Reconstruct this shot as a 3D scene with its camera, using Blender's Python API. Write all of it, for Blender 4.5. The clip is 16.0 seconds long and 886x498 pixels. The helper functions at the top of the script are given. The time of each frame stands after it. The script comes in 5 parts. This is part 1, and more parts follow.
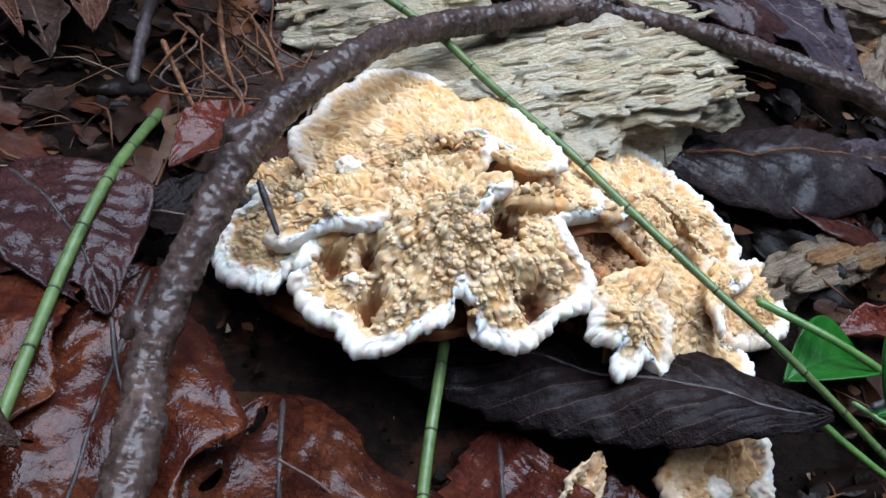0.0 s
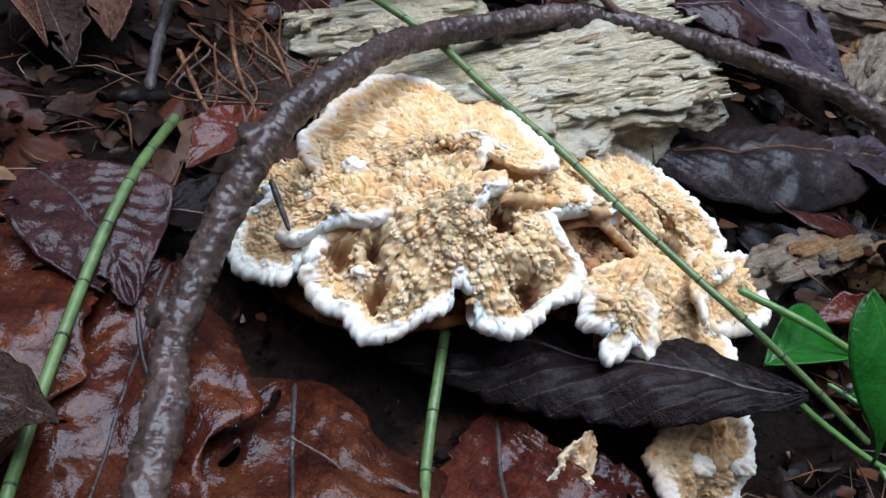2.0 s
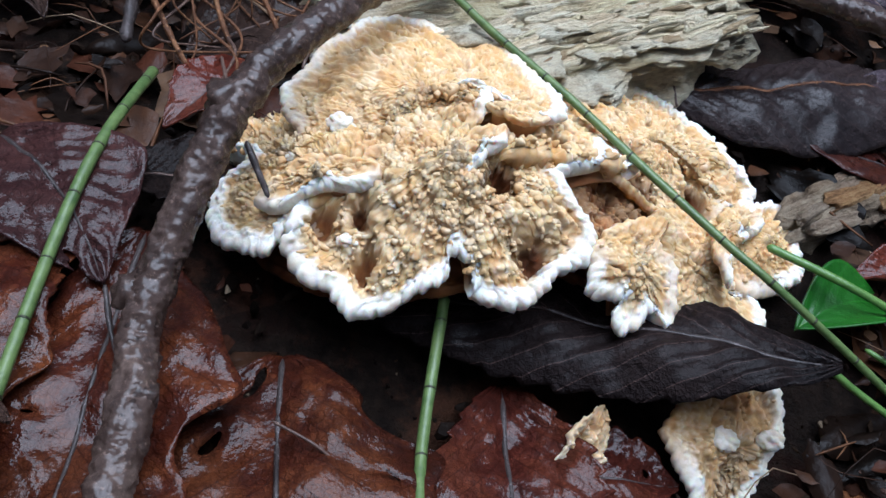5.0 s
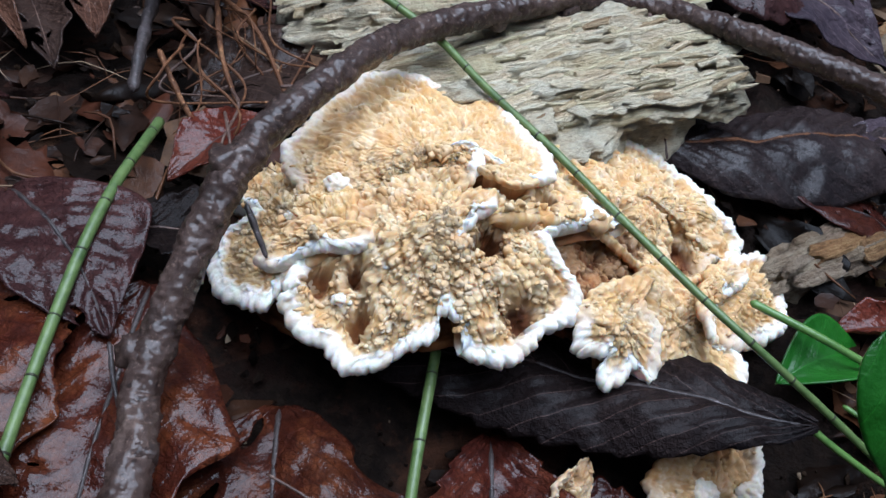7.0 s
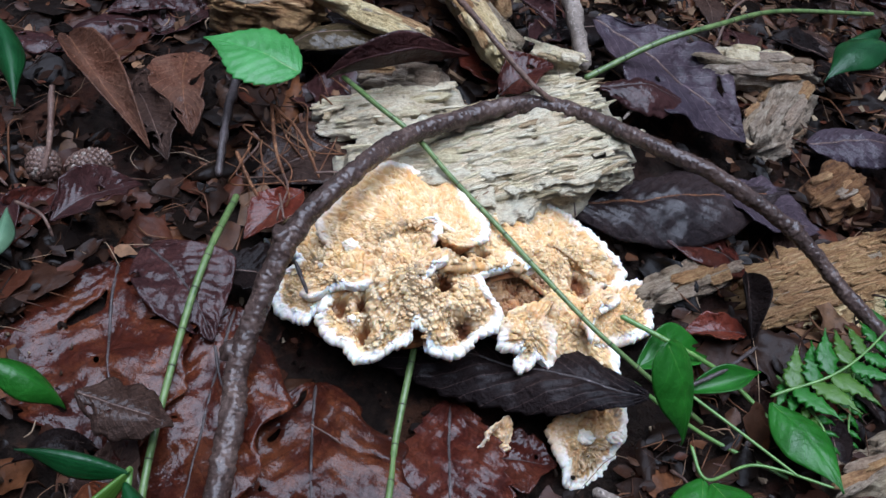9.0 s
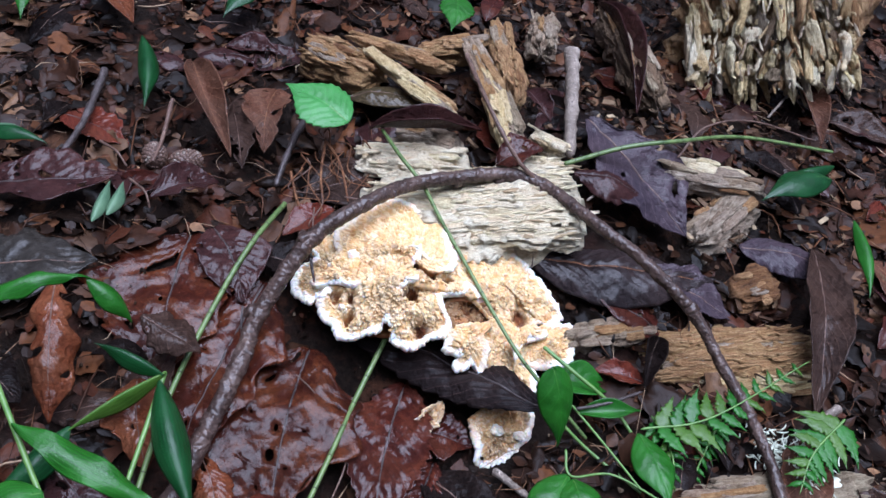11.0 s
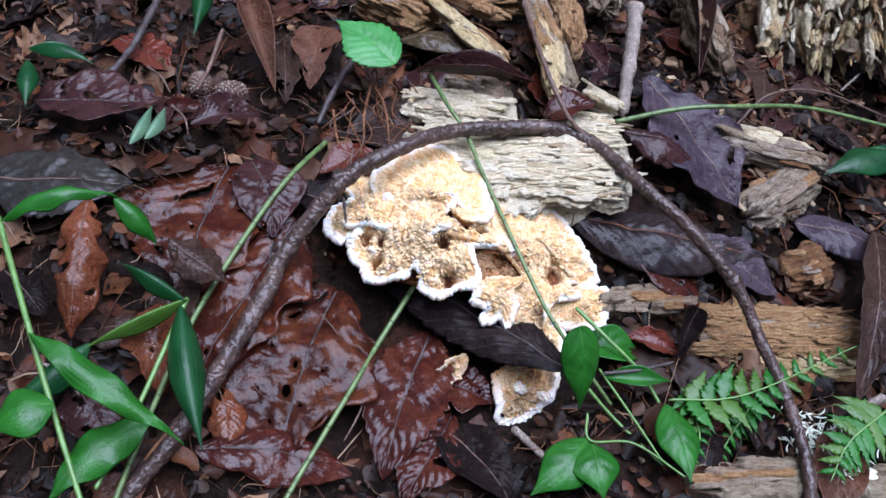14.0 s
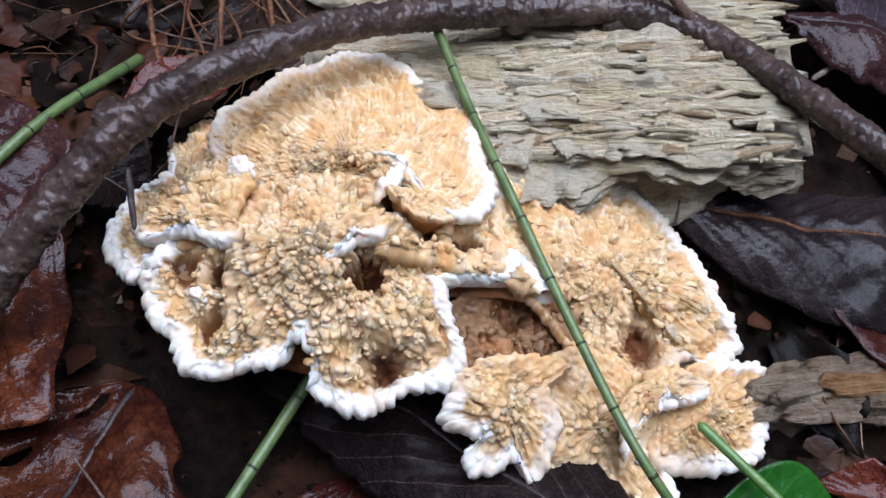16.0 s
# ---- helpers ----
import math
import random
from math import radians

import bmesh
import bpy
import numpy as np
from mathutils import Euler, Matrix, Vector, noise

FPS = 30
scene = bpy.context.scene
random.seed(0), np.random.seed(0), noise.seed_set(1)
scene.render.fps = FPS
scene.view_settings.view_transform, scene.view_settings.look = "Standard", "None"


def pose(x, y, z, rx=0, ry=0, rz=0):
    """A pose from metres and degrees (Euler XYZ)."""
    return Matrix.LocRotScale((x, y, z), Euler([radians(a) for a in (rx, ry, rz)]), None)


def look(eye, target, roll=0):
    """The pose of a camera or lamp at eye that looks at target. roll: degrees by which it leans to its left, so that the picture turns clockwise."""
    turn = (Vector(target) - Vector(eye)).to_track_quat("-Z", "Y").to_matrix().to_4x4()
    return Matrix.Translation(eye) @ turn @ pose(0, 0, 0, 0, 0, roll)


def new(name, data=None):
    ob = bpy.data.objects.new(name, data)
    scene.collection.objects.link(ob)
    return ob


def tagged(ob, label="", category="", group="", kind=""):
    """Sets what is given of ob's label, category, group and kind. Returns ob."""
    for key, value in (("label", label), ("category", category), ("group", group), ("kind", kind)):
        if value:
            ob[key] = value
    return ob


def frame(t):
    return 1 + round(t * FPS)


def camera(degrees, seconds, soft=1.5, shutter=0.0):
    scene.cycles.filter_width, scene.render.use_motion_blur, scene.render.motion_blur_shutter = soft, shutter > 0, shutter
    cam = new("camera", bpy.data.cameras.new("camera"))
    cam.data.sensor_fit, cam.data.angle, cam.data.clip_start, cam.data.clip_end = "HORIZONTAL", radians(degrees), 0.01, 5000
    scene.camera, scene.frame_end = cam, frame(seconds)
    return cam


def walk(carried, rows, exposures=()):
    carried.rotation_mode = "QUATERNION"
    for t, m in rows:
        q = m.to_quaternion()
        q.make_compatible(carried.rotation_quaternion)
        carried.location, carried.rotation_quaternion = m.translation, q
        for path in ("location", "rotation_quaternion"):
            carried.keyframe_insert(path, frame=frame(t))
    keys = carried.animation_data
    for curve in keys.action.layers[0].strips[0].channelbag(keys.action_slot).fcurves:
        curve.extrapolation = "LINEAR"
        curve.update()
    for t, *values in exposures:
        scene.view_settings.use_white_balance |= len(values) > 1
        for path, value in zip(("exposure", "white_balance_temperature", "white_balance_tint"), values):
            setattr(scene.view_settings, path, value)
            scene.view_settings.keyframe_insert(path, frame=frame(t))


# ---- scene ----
# ---- camera and its way ----
cam = camera(52.47, 16.0)
ROWS = [
    (0, -0.01755, -0.08303, 0.10375, 46.61, -11.3, 10.49),
    (0.5, -0.01589, -0.08346, 0.10457, 46.48, -10.96, 10.23),
    (1, -0.01787, -0.08531, 0.105, 46.41, -10.96, 10.22),
    (1.5, -0.01317, -0.08598, 0.10752, 46.71, -10.76, 10.27),
    (2, -0.01663, -0.09085, 0.10997, 46.59, -10.79, 10.37),
    (2.5, -0.01479, -0.08687, 0.10736, 46.68, -10.4, 10.46),
    (3, -0.01473, -0.08229, 0.09982, 46.29, -10.11, 10.46),
    (3.2, -0.0136, -0.08094, 0.10005, 45.59, -9.95, 10.51),
    (5.3, -0.0119, -0.07706, 0.10933, 41.79, -8.28, 11.33),
    (5.5, -0.01231, -0.07785, 0.11175, 41.77, -8.32, 11.28),
    (6, -0.01357, -0.07657, 0.1145, 41.73, -8.43, 11.48),
    (6.5, -0.01363, -0.07353, 0.11398, 41.56, -8.52, 11.95),
    (7, -0.0116, -0.07292, 0.11701, 41.34, -8.42, 12.29),
    (7.5, -0.01061, -0.07897, 0.12745, 41.14, -8.39, 12.61),
    (8, -0.00745, -0.08826, 0.13838, 40.95, -8.28, 13.07),
    (8.5, -0.00232, -0.09834, 0.16387, 40.77, -7.57, 13.07),
    (9, 0.00195, -0.11417, 0.19261, 39.3, -6.58, 13.59),
    (9.5, 0.00577, -0.13669, 0.23353, 38.81, -4.08, 15.86),
    (9.7, 0.00942, -0.1449, 0.25385, 38.5, -4.03, 16.88),
    (11.8, 0.05421, -0.15432, 0.25977, 39.4, -11.94, 31.17),
    (12, 0.05215, -0.15389, 0.25539, 38.96, -11.22, 32.35),
    (12.5, 0.05232, -0.15319, 0.25481, 37.49, -10.98, 33.31),
    (13, 0.05889, -0.14901, 0.25882, 36.65, -9.92, 33.44),
    (13.5, 0.05403, -0.14815, 0.25127, 36.59, -9.23, 32.56),
    (14, 0.05483, -0.14793, 0.2512, 36.37, -8.53, 32.19),
    (14.5, 0.04946, -0.13039, 0.23275, 35.48, -7.92, 32.09),
    (15, 0.03846, -0.08399, 0.17746, 34.49, -7.41, 31.9),
    (15.5, 0.03025, -0.04952, 0.13176, 35.85, -6.55, 32.3),
    (16, 0.02556, -0.03641, 0.11485, 36.22, -6.27, 32.43),
]
EXPOSURES = [(0.0, 0.22, 5080, 8), (7.0, 0.09, 5080, 8), (9.0, 0.25, 5080, 11), (12.0, 0.58, 5040, 18), (14.5, 0.58, 5040, 18), (16.0, 0.02, 5250, 16)]
walk(cam, [(t, pose(x, y, z, rx, ry, rz)) for t, x, y, z, rx, ry, rz in ROWS], EXPOSURES)

# ---- sky and light: overcast light falling through the canopy ----
world = bpy.data.worlds.new("sky")
scene.world = world
world.use_nodes = True
wn = world.node_tree
sky = wn.nodes.new("ShaderNodeTexSky")
sky.sky_type, sky.sun_disc = "NISHITA", False
sky.sun_elevation, sky.sun_rotation = radians(84), radians(35)
sky.air_density, sky.dust_density, sky.ozone_density = 0.3, 9.0, 0.0
wn.nodes["Background"].inputs["Strength"].default_value = 0.06
wn.links.new(sky.outputs["Color"], wn.nodes["Background"].inputs["Color"])
sun = new("sun", bpy.data.lights.new("sun", "SUN"))
sun.data.energy, sun.data.angle, sun.data.color = 4.7, radians(56), (1.0, 0.985, 0.99)
sun.matrix_world = look((0.05, 0.07, 0.97), (0, 0, 0))

# ---- helpers ----
MM = 0.001


def ground_height(x, y):
    """Height of the forest floor in metres."""
    def mound(cx, cy, s):
        return math.exp(-((x - cx) ** 2 + (y - cy) ** 2) / (2 * s * s))
    z = -0.006 - 0.018 * mound(0.012, -0.015, 0.045) + 0.020 * mound(0.02, 0.115, 0.05)
    z += 0.010 * mound(-0.112, -0.015, 0.04) - 0.010 * mound(0.075, 0.08, 0.03)
    return z


def material(name, rough=0.6, spec=0.5, subsurface=0.0):
    m = bpy.data.materials.new(name)
    m.use_nodes = True
    b = m.node_tree.nodes["Principled BSDF"]
    b.inputs["Roughness"].default_value = rough
    b.inputs["Specular IOR Level"].default_value = spec
    if subsurface:
        b.inputs["Subsurface Weight"].default_value = subsurface
        b.inputs["Subsurface Radius"].default_value = (0.002, 0.0012, 0.0006)
        b.inputs["Subsurface Scale"].default_value = 1.0
    return m, m.node_tree, b


def node(nt, kind, **values):
    n = nt.nodes.new(kind)
    for k, v in values.items():
        n.inputs[k.replace("_", " ")].default_value = v
    return n


def wet(nt, b, weight, lo, hi, scale=90, film_scale=300, depth=0.0007):
    """A thin film of water over the surface."""
    b.inputs["Coat Weight"].default_value = weight
    film = node(nt, "ShaderNodeBump", Strength=0.7, Distance=depth)
    nt.links.new(noise_node(nt, film_scale, 4, 0.6), film.inputs["Height"])
    nt.links.new(film.outputs["Normal"], b.inputs["Coat Normal"])
    b.inputs["Coat IOR"].default_value = 1.36
    nt.links.new(ranged(nt, noise_node(nt, scale, 4, 0.6), lo, hi), b.inputs["Coat Roughness"])


def noise_node(nt, scale, detail=4.0, rough=0.6, stretch=None, space="Object"):
    tc = nt.nodes.new("ShaderNodeTexCoord")
    n = node(nt, "ShaderNodeTexNoise", Scale=scale, Detail=detail, Roughness=rough)
    if stretch:
        mp = nt.nodes.new("ShaderNodeMapping")
        mp.inputs["Scale"].default_value = stretch
        nt.links.new(tc.outputs[space], mp.inputs["Vector"])
        nt.links.new(mp.outputs["Vector"], n.inputs["Vector"])
    else:
        nt.links.new(tc.outputs[space], n.inputs["Vector"])
    return n.outputs["Fac"]


def ramp(nt, src, stops):
    r = nt.nodes.new("ShaderNodeValToRGB")
    e = r.color_ramp.elements
    while len(e) < len(stops):
        e.new(0.5)
    for el, (p, c) in zip(e, stops):
        el.position, el.color = p, (*c, 1)
    nt.links.new(src, r.inputs["Fac"])
    return r.outputs["Color"]


def mix(nt, fac, a, b, mode="MIX"):
    m = nt.nodes.new("ShaderNodeMix")
    m.data_type, m.blend_type = "RGBA", mode
    for sock, v in ((m.inputs[0], fac), (m.inputs[6], a), (m.inputs[7], b)):
        if isinstance(v, (int, float)):
            sock.default_value = v
        elif isinstance(v, tuple):
            sock.default_value = (*v, 1)
        else:
            nt.links.new(v, sock)
    return m.outputs[2]


def sums(nt, op, a, b=0.0):
    m = nt.nodes.new("ShaderNodeMath")
    m.operation = op
    for sock, v in zip(m.inputs, (a, b)):
        if isinstance(v, (int, float)):
            sock.default_value = v
        else:
            nt.links.new(v, sock)
    return m.outputs[0]


def attribute(nt, name):
    a = nt.nodes.new("ShaderNodeAttribute")
    a.attribute_name = name
    return a.outputs["Fac"]


def bump(nt, bsdf, src, strength, distance):
    b = node(nt, "ShaderNodeBump", Strength=strength, Distance=distance)
    nt.links.new(src, b.inputs["Height"])
    nt.links.new(b.outputs["Normal"], bsdf.inputs["Normal"])


def ranged(nt, src, lo, hi):
    r = node(nt, "ShaderNodeMapRange", From_Min=0.3, From_Max=0.7, To_Min=lo, To_Max=hi)
    nt.links.new(src, r.inputs["Value"])
    return r.outputs["Result"]


# ---- materials ----
def soil_material():
    m, nt, b = material("wet_forest_soil", 0.7, 0.1)
    n1, n2 = noise_node(nt, 60, 8, 0.7), noise_node(nt, 420, 6, 0.7)
    c = ramp(nt, n1, [(0.3, (0.003, 0.002, 0.0015)), (0.55, (0.008, 0.005, 0.0035)), (0.75, (0.022, 0.014, 0.009))])
    c = mix(nt, 0.5, c, ramp(nt, n2, [(0.35, (0.003, 0.002, 0.0015)), (0.7, (0.035, 0.022, 0.015))]))
    tc = nt.nodes.new("ShaderNodeTexCoord")
    leafy = node(nt, "ShaderNodeTexVoronoi", Scale=42.0, Randomness=1.0)
    nt.links.new(tc.outputs["Object"], leafy.inputs["Vector"])
    sep = nt.nodes.new("ShaderNodeSeparateColor")
    nt.links.new(leafy.outputs["Color"], sep.inputs["Color"])
    old = ramp(nt, sep.outputs["Red"], [(0.0, (0.008, 0.004, 0.003)), (0.4, (0.03, 0.012, 0.008)), (0.7, (0.055, 0.02, 0.011)), (1.0, (0.12, 0.06, 0.03))])
    c = mix(nt, ramp(nt, n1, [(0.5, (0, 0, 0)), (0.62, (0.75, 0.75, 0.75))]), c, old)
    nt.links.new(c, b.inputs["Base Color"])
    nt.links.new(ranged(nt, n1, 0.5, 0.9), b.inputs["Roughness"])
    bump(nt, b, sums(nt, "ADD", n2, sums(nt, "MULTIPLY", n1, 2.0)), 1.0, 0.002)
    return m


def litter_material(name, stops, rough=(0.4, 0.8), film=0.22):
    m, nt, b = material(name, 0.6, 0.05)
    geo = nt.nodes.new("ShaderNodeNewGeometry")
    c = ramp(nt, geo.outputs["Random Per Island"], stops)
    n = noise_node(nt, 300, 5, 0.7)
    c = mix(nt, 0.75, c, ramp(nt, n, [(0.3, (0.2, 0.17, 0.15)), (0.7, (1.0, 1.0, 1.0))]), "MULTIPLY")
    nt.links.new(c, b.inputs["Base Color"])
    nt.links.new(ranged(nt, n, *rough), b.inputs["Roughness"])
    bump(nt, b, n, 0.5, 0.0006)
    wet(nt, b, film, 0.05, 0.45, 140, 420, 0.0008)
    return m


DEAD_COLOURS = [
    ((0.011, 0.0022, 0.0009), (0.055, 0.0102, 0.0036), (0.205, 0.058, 0.016)),   # wet red-brown
    ((0.012, 0.0024, 0.0015), (0.056, 0.0112, 0.0060), (0.170, 0.044, 0.018)),   # dark red
    ((0.010, 0.0038, 0.0036), (0.042, 0.0145, 0.0125), (0.110, 0.042, 0.033)),   # purple-brown
    ((0.0030, 0.0018, 0.0014), (0.0085, 0.0048, 0.0038), (0.026, 0.0150, 0.0115)),  # blackish grey
    ((0.018, 0.0125, 0.0155), (0.060, 0.042, 0.050), (0.125, 0.092, 0.100)),   # greyish purple
    ((0.030, 0.0050, 0.0030), (0.125, 0.024, 0.011), (0.220, 0.062, 0.028)),    # brick red
    ((0.032, 0.0125, 0.0068), (0.120, 0.050, 0.027), (0.240, 0.125, 0.076)),    # pale brown
    ((0.0148, 0.0122, 0.0053), (0.0615, 0.0433, 0.0182), (0.1476, 0.1026, 0.0471)),   # bronze
    ((0.040, 0.0085, 0.0030), (0.155, 0.042, 0.0135), (0.300, 0.110, 0.045)),    # orange-brown
    ((0.012, 0.0066, 0.0046), (0.046, 0.025, 0.0170), (0.105, 0.062, 0.043)),   # dull brown
    ((0.0070, 0.0042, 0.0036), (0.016, 0.0098, 0.0086), (0.036, 0.023, 0.0195)),   # dark grey-brown with pale veins
    ((0.0070, 0.0018, 0.0009), (0.044, 0.0088, 0.0032), (0.190, 0.056, 0.016)),   # blackish red-brown
    ((0.0085, 0.0070, 0.0052), (0.026, 0.0215, 0.0165), (0.060, 0.050, 0.040)),   # dark olive grey
    ((0.0105, 0.0068, 0.0062), (0.028, 0.0180, 0.0165), (0.058, 0.039, 0.035)),   # dark purplish brown, wet
]
GREEN_COLOURS = [
    ((0.008, 0.046, 0.003), (0.020, 0.105, 0.007)),
    ((0.003, 0.022, 0.005), (0.008, 0.050, 0.011)),
    ((0.024, 0.060, 0.006), (0.052, 0.11, 0.012)),
    ((0.05, 0.10, 0.055), (0.10, 0.17, 0.095)),
    ((0.028, 0.115, 0.022), (0.055, 0.20, 0.045)),
]


def vein_mask(nt, count, slant=0.55):
    """Midrib and side veins from the leaf's own coordinates: u along, v across."""
    uv = nt.nodes.new("ShaderNodeUVMap")
    sep = nt.nodes.new("ShaderNodeSeparateXYZ")
    nt.links.new(uv.outputs["UV"], sep.inputs["Vector"])
    u, v = sep.outputs["X"], sep.outputs["Y"]
    av = sums(nt, "ABSOLUTE", sums(nt, "SUBTRACT", v, 0.5))
    rib = sums(nt, "LESS_THAN", av, 0.010)
    if count > 0:
        ph = sums(nt, "MULTIPLY", sums(nt, "SUBTRACT", u, sums(nt, "MULTIPLY", av, slant)), float(count))
        side = sums(nt, "ABSOLUTE", sums(nt, "SUBTRACT", sums(nt, "FRACT", ph), 0.5))
        side = sums(nt, "LESS_THAN", side, 0.022)
        return sums(nt, "MAXIMUM", rib, side)
    if count < 0:
        ph = sums(nt, "MULTIPLY", v, float(-2 * count))
        side = sums(nt, "ABSOLUTE", sums(nt, "SUBTRACT", sums(nt, "FRACT", ph), 0.5))
        return sums(nt, "MAXIMUM", rib, sums(nt, "LESS_THAN", side, 0.12))
    return rib


def dead_leaf_material(hue, veins):
    dark, mid, light = DEAD_COLOURS[hue]
    m, nt, b = material("dead_leaf_%d_%d" % (hue, veins), 0.5, 0.06)
    blot, grain = noise_node(nt, 70, 6, 0.65), noise_node(nt, 900, 4, 0.7)
    c = ramp(nt, blot, [(0.3, dark), (0.47, mid), (0.68, light)])
    c = mix(nt, sums(nt, "MULTIPLY", ranged(nt, noise_node(nt, 38, 5, 0.65), -0.3, 1.2), 0.7), c, (0.22 * mid[0], 0.3 * mid[1], 0.45 * mid[2]))
    c = mix(nt, 0.5, c, ramp(nt, grain, [(0.3, (0.4, 0.4, 0.4)), (0.65, (1, 1, 1))]), "MULTIPLY")
    tc = nt.nodes.new("ShaderNodeTexCoord")
    web = node(nt, "ShaderNodeTexVoronoi", Scale=950.0, Randomness=1.0)
    web.feature = "DISTANCE_TO_EDGE"
    nt.links.new(tc.outputs["Object"], web.inputs["Vector"])
    mesh_line = ramp(nt, web.outputs["Distance"], [(0.03, (1, 1, 1)), (0.12, (0, 0, 0))])
    c = mix(nt, mix(nt, 1.0, mesh_line, (0.25, 0.25, 0.25), "MULTIPLY"), c, tuple(0.45 * a for a in mid))
    vein = vein_mask(nt, veins)
    wet_red = hue in (0, 1, 2, 5, 8, 11)
    c = mix(nt, sums(nt, "MULTIPLY", vein, 0.6), c, tuple(0.35 * a for a in mid) if wet_red else tuple((2.2 if hue == 10 else 1.1) * a for a in light))
    nt.links.new(c, b.inputs["Base Color"])
    nt.links.new(ranged(nt, noise_node(nt, 130, 5, 0.7), 0.5, 0.8), b.inputs["Roughness"])
    wet(nt, b, 0.3 if hue in (4, 6, 9) else 0.1 if hue == 3 else 0.15 if hue == 10 else 0.6 if hue in (12, 13) else 0.5 if hue in (2, 11) else 0.6, *((0.22, 0.34, 300, 600, 0.0003) if hue in (10, 12, 13) else (0.04, 0.24, 110, 250, 0.0008)))
    hgt = sums(nt, "ADD", sums(nt, "ADD", sums(nt, "MULTIPLY", vein, 0.8), sums(nt, "MULTIPLY", mesh_line, 0.2)), sums(nt, "ADD", grain, sums(nt, "MULTIPLY", blot, 1.5)))
    hgt = sums(nt, "ADD", hgt, sums(nt, "MULTIPLY", noise_node(nt, 240, 5, 0.7), 1.6))
    cells = node(nt, "ShaderNodeTexVoronoi", Scale=260.0, Randomness=1.0)
    cells.feature = "DISTANCE_TO_EDGE"
    nt.links.new(tc.outputs["Object"], cells.inputs["Vector"])
    hgt = sums(nt, "ADD", hgt, sums(nt, "MULTIPLY", sums(nt, "MINIMUM", cells.outputs["Distance"], 0.2), 2.2))
    hgt = sums(nt, "ADD", hgt, sums(nt, "MULTIPLY", noise_node(nt, 70, 4, 0.6), 2.5))
    bump(nt, b, hgt, 0.8, 0.0009)
    return m


def green_leaf_material(hue, veins):
    dark, light = GREEN_COLOURS[hue]
    m, nt, b = material("green_leaf_%d_%d" % (hue, veins), 0.38, 0.5)
    blot, grain = noise_node(nt, 90, 5, 0.6), noise_node(nt, 1100, 3, 0.6)
    c = ramp(nt, blot, [(0.3, dark), (0.7, light)])
    vein = vein_mask(nt, veins)
    c = mix(nt, sums(nt, "MULTIPLY", vein, 0.35), c, tuple(1.5 * a for a in light))
    nt.links.new(c, b.inputs["Base Color"])
    nt.links.new(ranged(nt, blot, 0.26, 0.5), b.inputs["Roughness"])
    b.inputs["Specular IOR Level"].default_value = 0.3
    bump(nt, b, sums(nt, "SUBTRACT", sums(nt, "ADD", grain, sums(nt, "MULTIPLY", noise_node(nt, 220, 3, 0.5), 1.2)), vein), 0.4, 0.0005)
    return m


def bark_material(name, dark, light, patch, rough=(0.25, 0.6)):
    m, nt, b = material(name, 0.45, 0.2)
    n1, n2 = noise_node(nt, 120, 7, 0.7), noise_node(nt, 700, 6, 0.75)
    c = ramp(nt, n1, [(0.3, dark), (0.56, light), (0.70, patch)])
    c = mix(nt, 0.6, c, ramp(nt, n2, [(0.3, (0.3, 0.28, 0.27)), (0.62, (1, 1, 1))]), "MULTIPLY")
    tc = nt.nodes.new("ShaderNodeTexCoord")
    wart = node(nt, "ShaderNodeTexVoronoi", Scale=520.0, Randomness=1.0)
    nt.links.new(tc.outputs["Object"], wart.inputs["Vector"])
    speck = ramp(nt, wart.outputs["Distance"], [(0.14, (1, 1, 1)), (0.24, (0, 0, 0))])
    sparse = ramp(nt, noise_node(nt, 230, 2, 0.5), [(0.45, (0, 0, 0)), (0.55, (1, 1, 1))])
    speck = mix(nt, 1.0, speck, sparse, "MULTIPLY")
    c = mix(nt, mix(nt, 1.0, speck, (0.7, 0.7, 0.7), "MULTIPLY"), c, tuple(0.4 * a for a in dark))
    c = mix(nt, mix(nt, 1.0, ramp(nt, noise_node(nt, 1500, 4, 0.7), [(0.58, (0, 0, 0)), (0.66, (1, 1, 1))]), (0.6, 0.6, 0.6), "MULTIPLY"), c, tuple(1.7 * a for a in patch))
    nt.links.new(c, b.inputs["Base Color"])
    nt.links.new(ranged(nt, n1, 0.4, 0.75), b.inputs["Roughness"])
    wet(nt, b, 0.7 if rough[0] < 0.4 else 0.1, 0.8 * rough[0], rough[1], 500, 620, 0.0002)
    bump(nt, b, sums(nt, "ADD", n2, sums(nt, "MULTIPLY", speck, 0.5)), 0.6, 0.0008)
    return m


